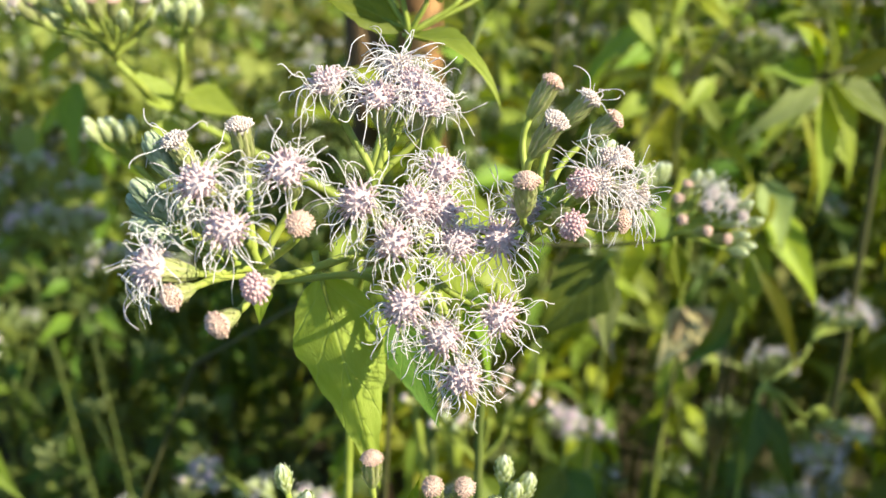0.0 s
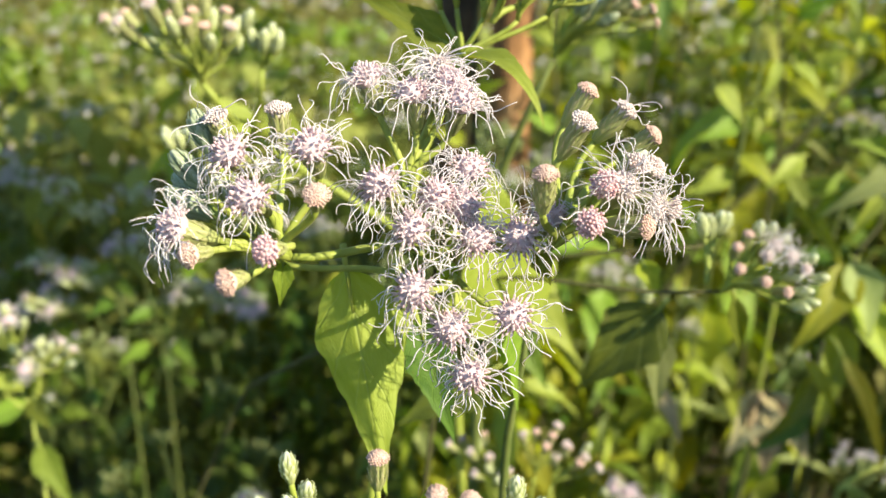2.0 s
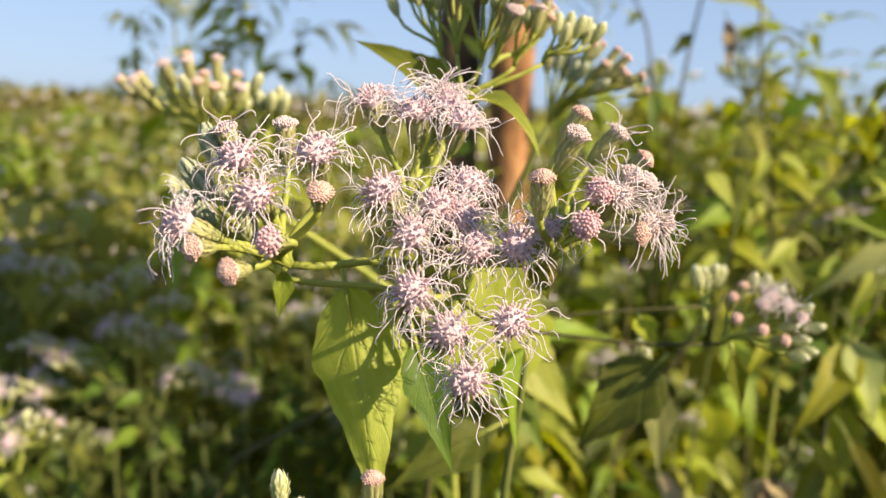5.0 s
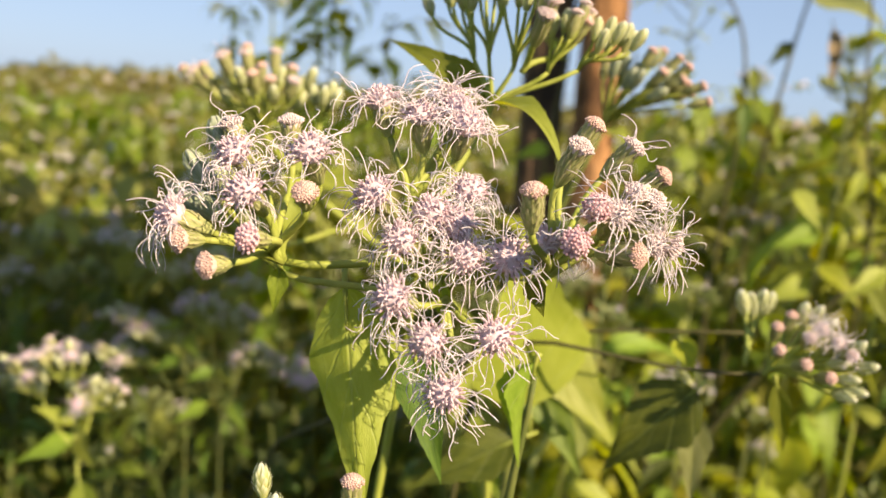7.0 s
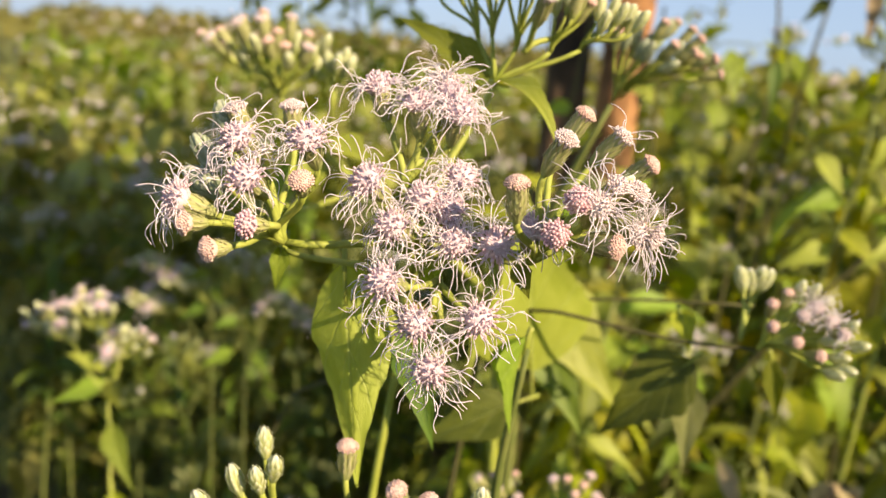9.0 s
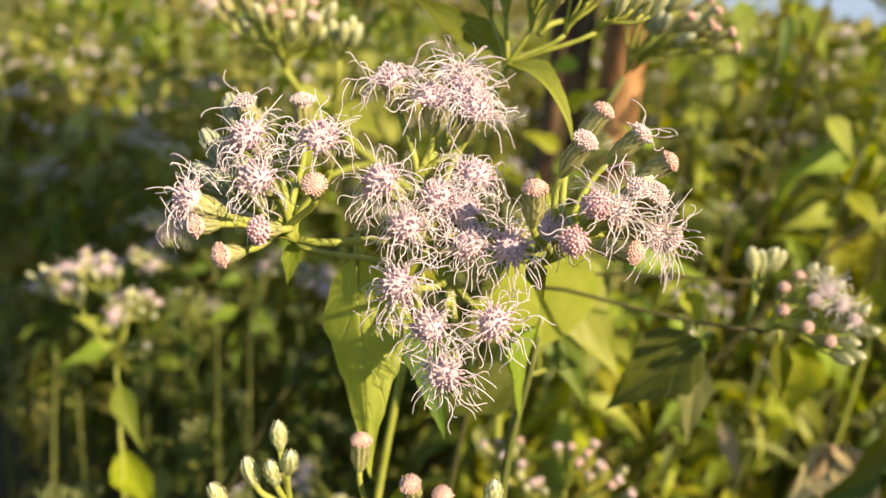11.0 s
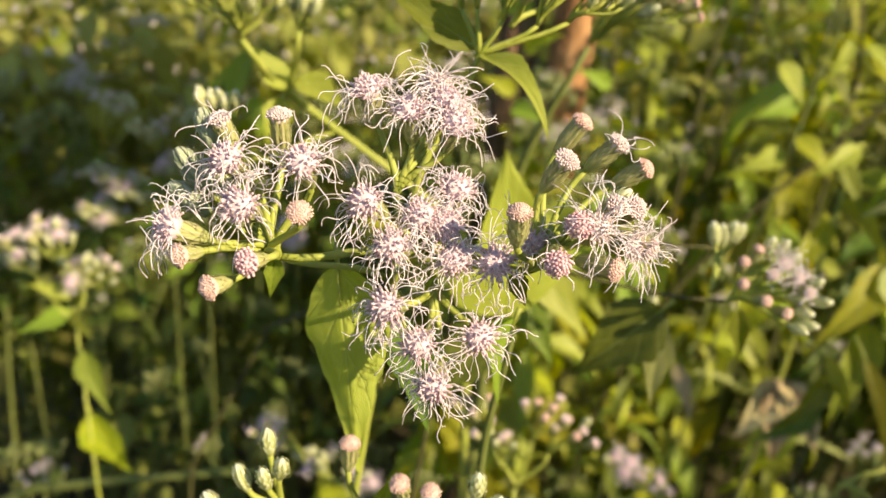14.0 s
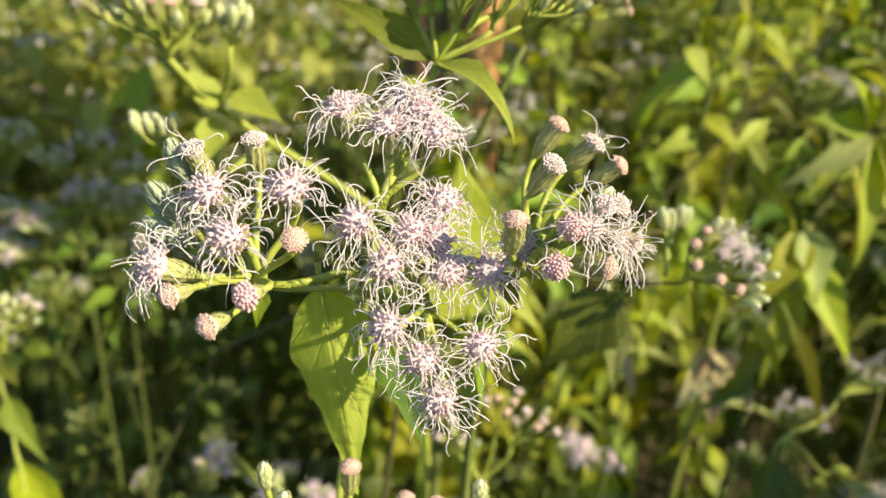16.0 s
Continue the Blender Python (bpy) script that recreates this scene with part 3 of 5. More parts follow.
RIGHT = [
    (10.4, 86.7, 1170.4, 0.0, -0.40, 0.92, "brown"), (15.1, 94.6, 1175.8, 0.42, -0.35, 0.84, "pale"), (16.1, 105.5, 1179.1, 0.48, -0.10, 0.87, "brown"),
    (21.9, 106.8, 1176.1, 0.62, -0.15, 0.77, "few"), (26.9, 109.8, 1172.3, 0.75, -0.10, 0.65, "brown"), (18.2, 90.0, 1168.3, -0.05, -0.97, 0.22, "pink"),
    (21.1, 92.0, 1168.0, 0.30, -0.70, 0.65, "white"), (25.6, 98.6, 1169.3, 0.50, -0.55, 0.65, "pale"), (16.6, 85.3, 1164.2, 0.20, -0.96, 0.12, "pink"),
    (24.7, 90.4, 1162.7, 0.86, -0.48, 0.15, "brown"), (27.4, 98.8, 1163.2, 0.82, -0.50, 0.25, "white"),
]
RIGHT_MORE = [(29.2, 99.5, 1163.0, 0.85, -0.25, -0.1, "few"), (23.0, 95.0, 1170.5, 0.45, -0.4, 0.8, "few"), (24.5, 101.0, 1171.0, 0.6, 0.0, 0.8, "bud")]


def heads(parent, rows, node, way, **more):
    for x, y, z, a, b, c, kind in rows:
        flower_head(parent, mm(x, y, z), (a, b, c), kind, node, way, **more)


heads(weed_main, LEFT[:4] + LEFT[7:9], NL, (-0.3, -0.3, 0.8))
heads(weed_main, LEFT[4:7] + LEFT[9:], NL, (-0.5, -0.4, 0.3), cup=0.0042)
heads(weed_main, LEFT_BUDS, mm(-28, 95, 1152), (-0.6, 0.1, 0.7))
heads(weed_main, TOP, mm(-10.3, 100.5, 1163.5), (0, 0, 1))
heads(weed_main, CENTRE, mm(-1.5, 99.5, 1156), (0, -0.3, 0.9))
heads(weed_main, LOWER, mm(-2, 97, 1151.5), (0.1, -0.9, 0.1))
heads(weed_main, RIGHT, NR, (0.5, -0.1, 0.8))
heads(weed_main, RIGHT_MORE, NR, (0.8, -0.1, 0.5))

# leaves of the main plant
stalked_leaf(weed_main, mm(-19.4, 99.5, 1150.5), mm(-11.4, 92.0, 1115.5), (0.06, -0.95, 0.30), 0.0172, LEAF_LIGHT, -0.45, 0.25, 5, 0.1, label="drooping pale green leaf, half in shade", teeth=3)
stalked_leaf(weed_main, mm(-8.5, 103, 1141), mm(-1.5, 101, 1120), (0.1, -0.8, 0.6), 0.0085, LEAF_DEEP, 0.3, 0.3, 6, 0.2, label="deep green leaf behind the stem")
stalked_leaf(weed_main, mm(-26.4, 91, 1154), mm(-27.3, 91, 1146.5), (0.5, -0.8, 0.2), 0.0034, LEAF, 0.4, 0.2, 7, 0.1)
stalked_leaf(weed_main, mm(9.8, 97.5, 1156.0), mm(12.4, 97.0, 1151.0), (0.1, -0.9, 0.4), 0.0036, LEAF, 0.3, 0.9, 8, 0.1)
stalked_leaf(weed_main, mm(-3.5, 98, 1153.5), mm(-0.5, 96.0, 1147.0), (-0.3, -0.8, 0.5), 0.0040, LEAF, 0.5, 0.6, 9, 0.1)

# ---- the budding plant below ----
weed_low = thing("budding_weed", (-0.006, 0.118, 0.0), "low weed shoot with pale green buds and pinkish closed heads", "flower")
BN = mm(-9, 95, 1098)
branch(weed_low, np.concatenate([bow((-0.006, 0.118, 0.0), BN, (0, 0, 1), (0, -0.1, 1), 12)]), np.linspace(0.0028, 0.0009, 12), "main_stem")
BL, BR = mm(-22.5, 85.5, 1108), mm(7, 92, 1104)
branch(weed_low, bow(BN, BL, (-0.8, -0.3, 0.6), (-0.2, -0.1, 1), 8), np.linspace(0.0008, 0.0006, 8))
branch(weed_low, bow(BN, BR, (0.8, 0, 0.4), (0.5, 0, 1), 8), np.linspace(0.0008, 0.0006, 8))
heads(weed_low, [(-11.7, 88.2, 1124.7, 0.05, -0.12, 0.99, "brown"), (-2.4, 86.1, 1120.6, -0.1, -0.45, 0.88, "brown"), (2.8, 87.3, 1119.3, 0.1, -0.4, 0.9, "brown")], BN, (0, -0.1, 1))
heads(weed_low, [(-25.2, 85.4, 1125.4, -0.05, -0.1, 1, "bud"), (-20.6, 81.5, 1123.6, 0.2, -0.25, 0.95, "bud"), (-24.0, 81.0, 1121.0, -0.05, -0.3, 0.95, "bud"), (-32.3, 77.5, 1116.5, -0.3, -0.25, 0.9, "bud"), (-29.0, 82.0, 1119.5, -0.3, -0.1, 0.9, "bud")], BL, (0, 0, 1), size=0.86)
heads(weed_low, [(9.5, 94.2, 1119.3, 0.0, -0.1, 1, "bud"), (13.9, 92.7, 1116.8, 0.25, -0.1, 0.95, "bud"), (11.6, 91.5, 1115.8, 0.1, -0.3, 0.95, "bud"), (8.0, 90.5, 1113.5, 0.0, -0.4, 0.9, "bud")], BR, (0.2, 0, 1))
stalked_leaf(weed_low, BN, mm(-4.5, 91, 1117.5), (-0.2, -0.9, 0.2), 0.0070, LEAF, 0.35, 0.3, 12, 0.1)
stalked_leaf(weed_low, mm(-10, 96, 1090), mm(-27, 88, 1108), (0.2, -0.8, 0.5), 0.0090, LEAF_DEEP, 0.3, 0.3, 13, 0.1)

# ---- the taller neighbour behind, with flower clusters on a slanting branch ----
weed_back = thing("tall_weed", (-0.012, 0.235, 0.0), "tall weed behind with clusters of green buds and opening heads", "flower")
VBR = mm(-77.5, 205, 1151)
VT = mm(-85, 190, 1167.5)
branch(weed_back, np.concatenate([bow((-0.012, 0.235, 0.0), mm(-17, 224, 1090), (0, 0, 1), (-0.1, 0, 1), 12), bow(mm(-17, 224, 1090), mm(-26, 220, 1113), (-0.1, 0, 1), (-0.75, -0.2, 0.62), 6)[1:]]), np.linspace(0.0022, 0.0013, 17), "main_stem")
branch(weed_back, np.concatenate([bow(mm(-26, 220, 1113), VBR, (-0.75, -0.2, 0.62), (-0.72, -0.3, 0.6), 10), bow(VBR, VT, (-0.72, -0.3, 0.6), (-0.6, -0.2, 0.8), 6)[1:]]), np.linspace(0.0012, 0.0010, 15), label="pale green slanting branch")
V2T = mm(-68, 191, 1172)
branch(weed_back, bow(VBR, V2T, (0.2, 0, 1), (0.05, 0, 1), 6), np.linspace(0.0009, 0.0008, 6))
rv = random.Random(41)


def fan(parent, node, centre, spread, count, kinds, lean, size=1.0, **more):
    """A flat-topped cluster of heads that spring from one node."""
    for k in range(count):
        a, r = k * 2.4, math.sqrt((k + 0.5) / count)
        p = Vector(centre) + Vector((spread * r * math.cos(a), spread * 0.8 * r * math.sin(a), rv.uniform(-0.25, 0.25) * spread - 0.3 * spread * r * r))
        way = (p - Vector(node)).normalized() + Vector(lean)
        pooled_head(parent, p, way, rv.choice(kinds), node, Vector((0, 0, 1)) + way * 0.6, size, 0.00033, rv.uniform(0, 6.28))


fan(weed_back, VT, mm(-88, 187, 1189), 0.021, 26, ("bud", "brown", "few", "brown", "pale", "bud"), (0, -0.1, 0.3), 1.0)
fan(weed_back, V2T, mm(-65.5, 190.5, 1184), 0.006, 7, ("bud",), (0, 0, 0.5), 0.95)
fan(weed_back, mm(-74, 164, 1148), mm(-77, 160, 1161), 0.0062, 10, ("bud",), (0, -0.1, 0.5), 0.8)
branch(weed_back, bow(mm(-64, 209, 1139), mm(-74, 164, 1148), (-0.3, -0.9, 0.1), (-0.3, -0.3, 0.9), 7), np.linspace(0.0008, 0.0006, 7))
# the upper cluster of the main plant: rays from one node, each with its own fan of buds
for foot, top, spread, count, kinds in (
    (mm(-10.8, 137, 1189), mm(-16.5, 137, 1203), 0.0060, 6, ("bud",)), (mm(-7.6, 135.5, 1189.5), mm(-9, 135, 1205), 0.0058, 6, ("bud", "bud", "pale")),
    (mm(-2.6, 135.5, 1188), mm(-0.5, 133, 1203.5), 0.0058, 6, ("bud", "pale", "bud", "few")), (mm(3.6, 138, 1187.5), mm(8, 138, 1200), 0.0045, 5, ("bud", "pale")),
    (mm(9.0, 140.5, 1188.5), mm(16.5, 142, 1199), 0.0062, 8, ("bud",)),
):
    way = np.subtract(foot, UT)
    branch(weed_main, bow(UT, foot, way + np.array([0, 0, 0.002]), np.subtract(top, foot) * 0.5 + way, 7), np.linspace(0.00055, 0.00042, 7), "ray")
    fan(weed_main, foot, top, spread, count, kinds, (0, 0, 0.8), 0.70)
heads(weed_main, [(3.8, 128.1, 1197.2, 0.35, -0.5, 0.8, "pale"), (4.6, 128.6, 1199.8, 0.4, -0.4, 0.8, "pale"), (9.8, 139, 1198.2, 0.5, -0.2, 0.85, "brown")], mm(-1, 135.5, 1187), (0.5, 0, 1))
stalked_leaf(weed_main, mm(-6.0, 136, 1181), mm(10.0, 124, 1170.0), (0.45, -0.6, 0.7), 0.0070, LEAF_LIGHT, 0.45, 1.0, 21, 0.08, label="curved bright green leaf at the cluster's foot")
stalked_leaf(weed_main, mm(-7, 137.5, 1182), mm(-28.5, 137.5, 1191.6), (0.3, -0.85, 0.4), 0.0082, LEAF, 0.35, 0.25, 22, 0.1)
stalked_leaf(weed_back, mm(3.0, 178, 1104), mm(-3.5, 171, 1153.0), (0.50, -0.78, 0.40), 0.036, LEAF_LIGHT, 0.1, 0.2, 23, 0.3, label="broad bright leaf behind the flowers")
stalked_leaf(weed_back, mm(-6, 219, 1119), mm(26, 214, 1081), (0.28, -0.78, 0.55), 0.026, LEAF_LIGHT, 0.15, 0.3, 24, 0.2, label="broad light green leaf with dappled shade")
stalked_leaf(weed_back, mm(-4, 216, 1104), mm(17, 208, 1072), (0.3, -0.8, 0.5), 0.018, LEAF_FIELD, 0.3, 0.4, 29, 0.2)
stalked_leaf(weed_back, mm(0, 176, 1094), mm(-24, 166, 1080), (0.2, -0.7, 0.65), 0.0150, LEAF_FIELD, 0.25, 0.4, 30, 0.25)
stalked_leaf(weed_back, mm(-77, 204, 1152), mm(-91, 200, 1166), (0.6, -0.6, 0.5), 0.0095, LEAF_LIGHT, 0.3, 0.3, 26, 0.1)
stalked_leaf(weed_back, mm(-73, 204, 1156), mm(-56, 198, 1150), (0.4, -0.6, 0.7), 0.012, LEAF_LIGHT, 0.3, 0.4, 27, 0.15)
stalked_leaf(weed_back, mm(-79, 204, 1149), mm(-83, 200, 1133), (0.5, -0.7, 0.5), 0.010, LEAF_LIGHT, 0.3, 0.4, 28, 0.15)

leaf_stem = thing("leafy_shoot", (0.012, 0.15, 0.0), "thin green shoot with a folded leaf at its tip", "plant", "nearer shoots")
branch(leaf_stem, np.concatenate([bow((0.012, 0.15, 0.0), mm(6.8, 123, 1100), (0, 0, 1), (0, -0.05, 1), 12), bow(mm(6.8, 123, 1100), mm(9.5, 121, 1133), (0, 0, 1), (0.05, 0, 1), 6)[1:]]), np.linspace(0.0018, 0.00055, 17), "main_stem", STEM_FIELD)
stalked_leaf(leaf_stem, mm(9.5, 120, 1136), mm(8.6, 118, 1117), (-0.9, -0.35, 0.2), 0.0110, LEAF, 1.0, 0.2, 25, 0.1, label="folded light green leaf on a stem")

# ---- the side plant with a small cluster ----
weed_side = thing("side_weed", (-0.02, 0.21, 0.0), "weed shoot with a small cluster of pink heads and green buds", "flower")
SN = mm(56, 167, 1126)
branch(weed_side, np.concatenate([bow((-0.02, 0.21, 0.0), mm(-15, 188, 1098), (0, 0, 1), (0.1, 0, 1), 10), bow(mm(-15, 188, 1098), mm(8, 172, 1124), (0.2, -0.1, 1), (1, -0.1, 0.1), 7)[1:], bow(mm(8, 172, 1124), SN, (1, -0.1, 0.0), (1, 0.0, 0.15), 8)[1:]]), np.concatenate([np.linspace(0.0020, 0.0008, 10), np.linspace(0.0006, 0.0004, 13)]), "main_stem", STEM_BROWN)
heads(weed_side, [(61.7, 154.8, 1133.6, 0.3, -0.8, 0.4, "brown"), (66.8, 154.9, 1131.4, 0.4, -0.8, 0.3, "brown"), (66.1, 166.3, 1139.0, 0.3, -0.6, 0.7, "white"), (56.5, 163, 1139, 0.0, -0.6, 0.8, "brown"), (57, 160, 1134.5, -0.1, -0.8, 0.5, "brown"), (69.5, 163, 1137.0, 0.6, -0.5, 0.6, "white"), (71, 160, 1134, 0.7, -0.5, 0.4, "bud"), (73.5, 161, 1138.5, 0.6, -0.4, 0.7, "bud"), (76.5, 160, 1134, 0.8, -0.4, 0.4, "bud"), (70.5, 158, 1136.0, 0.3, -0.9, 0.3, "few"), (62.5, 160, 1138, 0.0, -0.8, 0.6, "few")], SN, (0.4, -0.3, 0.8), size=0.8)
heads(weed_side, [(73, 158, 1131, 0.8, -0.5, 0.3, "bud"), (74.5, 157, 1128.5, 0.85, -0.5, 0.15, "bud"), (72, 155, 1127.5, 0.7, -0.7, 0.1, "bud"), (63, 170, 1143.5, 0.2, -0.2, 0.95, "bud"), (66.5, 171, 1143, 0.35, -0.2, 0.9, "bud"), (69, 168, 1141, 0.5, -0.3, 0.8, "bud"), (60, 168, 1141, 0.1, -0.3, 0.9, "brown")], SN, (0.4, -0.3, 0.8), size=0.8)
heads(weed_side, [(54.5, 173.2, 1144.5, 0.1, -0.2, 0.97, "bud"), (51.5, 173, 1143.5, -0.2, -0.2, 0.95, "bud"), (56.5, 174, 1144, 0.3, -0.1, 0.95, "bud"), (49, 172, 1144, -0.3, -0.1, 0.95, "bud")], mm(52, 168, 1127), (0, 0.1, 1))
stalked_leaf(weed_side, mm(60, 172, 1123), mm(65, 177, 1105), (0, -0.9, 0.3), 0.0055, LEAF, 0.4, 0.3, 31, 0.1)
stalked_leaf(weed_side, mm(43, 173, 1118), mm(23.8, 171, 1093.5), (-0.05, -0.85, 0.55), 0.0190, LEAF_FIELD, 0.3, 0.25, 32, 0.1, label="large deep green leaf in half shade")
stalked_leaf(weed_side, mm(44, 178, 1110), mm(46, 176, 1086), (0.1, -0.9, 0.3), 0.0095, LEAF_PALE, 0.3, 0.25, 33, 0.1)
stalked_leaf(weed_side, mm(38, 180, 1128), mm(42, 172, 1120), (0.1, -0.8, 0.5), 0.007, LEAF_YELLOW, 0.3, 0.25, 34, 0.1)
heads(weed_side, [(41, 192, 1119, 0.1, -0.2, 0.9, "bud"), (43, 191, 1116, 0.2, -0.2, 0.9, "bud"), (42, 189, 1113, 0.1, -0.3, 0.9, "bud")], mm(41, 196, 1103), (0, 0, 1))

# ---- nearer shoots of the thicket ----
def shoot(base, node, tops, kinds, spread, count, label, leaves=(), size=1.0, mat=None):
    ob = thing("flowering_shoot", (*base, 0.0), label, "flower", "nearer shoots")
    branch(ob, bow((*base, 0.0), node, (0, 0, 1), (0, 0, 1), 12), np.linspace(0.0024, 0.0007, 12), "main_stem", mat or STEM)
    for top in tops:
        foot = tuple(0.45 * n + 0.55 * t for n, t in zip(node, top))
        branch(ob, bow(node, foot, (top[0] - node[0], top[1] - node[1], 0.05), (0, 0, 1), 7), np.linspace(0.0009, 0.0006, 7), "branch", mat or STEM)
        fan(ob, foot, top, spread, count, kinds, (0, -0.25, 0.3), size)
    for root, tip, width, lm, seed in leaves:
        stalked_leaf(ob, mm(*root), mm(*tip), (0.1, -0.75, 0.6), width, lm, 0.35, 0.45, seed, 0.1)
    return ob


shoot((-0.20, 0.25), mm(-206, 248, 1012), [mm(-240, 250, 1050), mm(-222, 258, 1058), mm(-200, 256, 1046)], ("few", "bud", "bud", "bloom", "bud"), 0.016, 16, "flowering shoot with a whitish cluster and a hanging leaf",
      [((-203, 246, 1000), (-182, 236, 976), 0.013, LEAF, 61), ((-206, 250, 960), (-196, 262, 915), 0.022, LEAF_YELLOW, 63), ((-208, 250, 1018), (-232, 240, 1006), 0.011, LEAF, 161), ((-206, 250, 1020), (-190, 240, 1012), 0.010, LEAF, 162), ((-210, 252, 1026), (-226, 244, 1032), 0.009, LEAF_LIGHT, 163), ((-206, 252, 1024), (-196, 246, 1034), 0.009, LEAF, 164)])
shoot((0.012, 0.22), mm(12, 216, 1010), [mm(2, 208, 1040), mm(18, 212, 1054), mm(30, 216, 1045), mm(-8, 215, 1046)], ("brown", "brown", "bud", "pale"), 0.009, 6, "slender shoot with small pink heads and buds",
      [((12, 216, 1005), (28, 205, 985), 0.012, LEAF, 64), ((12, 216, 1000), (-8, 205, 985), 0.012, LEAF_DEEP, 65)], 0.9)
shoot((0.06, 0.30), mm(60, 292, 945), [mm(58, 286, 980), mm(74, 292, 968)], ("bloom", "few", "bud", "pale"), 0.011, 7, "low shoot with a dense white cluster",
      [((60, 292, 940), (80, 275, 915), 0.02, LEAF_DEEP, 66), ((60, 292, 942), (38, 278, 925), 0.018, LEAF, 67)])
shoot((-0.07, 0.27), mm(-72, 268, 935), [mm(-118, 268, 962), mm(-94, 268, 951), mm(-66, 266, 952)], ("bloom", "few", "bud"), 0.011, 7, "low shoot with a dense white cluster",
      [((-72, 268, 930), (-50, 255, 905), 0.018, LEAF, 68), ((-72, 268, 935), (-98, 255, 915), 0.018, LEAF_YELLOW, 69)])
shoot((0.16, 0.30), mm(152, 290, 990), [mm(196, 300, 944), mm(183, 298, 918), mm(204, 318, 1021), mm(208, 300, 960)], ("white", "few", "white", "bud"), 0.013, 11, "shoot with white heads among yellowing leaves",
      [((152, 290, 985), (140, 272, 945), 0.014, LEAF_DEEP, 70), ((154, 290, 980), (172, 275, 935), 0.014, LEAF_DEEP, 71)])
shoot((0.165, 0.345), mm(160, 340, 1085), [mm(180, 352, 1120)], ("bud", "bud", "brown"), 0.012, 8, "leafy shoot with pale drying leaves and green buds",
      [((158, 338, 1082), (166, 325, 1048), 0.021, LEAF_PALE, 72), ((160, 340, 1080), (130, 318, 1040), 0.02, LEAF_YELLOW, 73), ((160, 340, 1070), (186, 318, 1020), 0.022, LEAF_YELLOW, 74), ((160, 341, 1050), (150, 322, 1000), 0.02, LEAF, 75)], 1.0, STEM_BROWN)
shoot((-0.26, 0.45), mm(-252, 440, 955), [mm(-308, 430, 1011), mm(-264, 432, 1035), (-0.246, 0.445, 1.027), mm(-216, 430, 1004), mm(-187, 430, 998), mm(-340, 432, 985)], ("few", "bud", "bud", "bloom", "bud", "bud"), 0.020, 20, "branched shoot with whitish open clusters",
      [((-238, 432, 960), (-218, 420, 945), 0.013, LEAF_FIELD, 76), ((-258, 432, 955), (-278, 422, 940), 0.013, LEAF, 77), ((-250, 435, 985), (-232, 424, 975), 0.011, LEAF_FIELD, 78), ((-255, 435, 980), (-272, 424, 972), 0.011, LEAF_FIELD, 79)], 1.25, STEM_FIELD)
shoot((-0.29, 0.46), mm(-282, 440, 1005), [mm(-281, 420, 1060), mm(-308, 424, 1074), mm(-254, 424, 1072), mm(-326, 420, 1020), mm(-232, 436, 1052)], ("bud", "few", "bud", "bud", "pale", "bud"), 0.015, 14, "branched shoot with pale buds and a few white heads",
      [((-282, 440, 1000), (-264, 428, 990), 0.011, LEAF_FIELD, 191), ((-282, 440, 1010), (-300, 428, 1004), 0.011, LEAF, 192), ((-285, 440, 985), (-303, 428, 972), 0.012, LEAF_FIELD, 193)], 1.15, STEM_FIELD)
dry = thing("dry_shoot", (0.14, 0.36, 0.0), "withered shoot with curled straw-coloured leaves", "plant")
branch(dry, bow((0.14, 0.36, 0.0), mm(136, 352, 1004), (0, 0, 1), (0, -0.2, 1), 10), np.linspace(0.003, 0.0012, 10), "main_stem", STEM_BROWN)
for k, (dx, dz, w) in enumerate(((-20, -30, 0.024), (0, -38, 0.028), (20, -28, 0.024), (-10, -16, 0.020), (12, -14, 0.018))):
    stalked_leaf(dry, mm(136, 350, 1002), mm(136 + dx, 336, 1002 + dz), (0.1 * k - 0.2, -0.9, 0.4), w, LEAF_DRY, 0.5, 0.7, 80 + k, 0.05, STEM_BROWN)
spray = thing("budding_spray", (0.0, 0.26, 0.0), "spray of green buds on a thin stem behind", "flower")
branch(spray, np.concatenate([bow((0.0, 0.26, 0.0), mm(-6, 214, 1110), (0, 0, 1), (0, 0, 1), 10), bow(mm(-6, 214, 1110), mm(11, 205, 1176), (0, 0, 1), (0.4, 0, 1), 9)[1:]]), np.linspace(0.003, 0.0008, 18), "main_stem", STEM_FIELD)
fan(spray, mm(11.5, 205, 1177), mm(22, 203, 1198), 0.012, 18, ("grey", "grey", "brown"), (0.1, 0, 0.2), 0.85)
fan(spray, mm(13, 205, 1178), mm(31, 204, 1191), 0.009, 10, ("grey", "grey", "brown"), (0.5, 0, 0.1), 0.85)

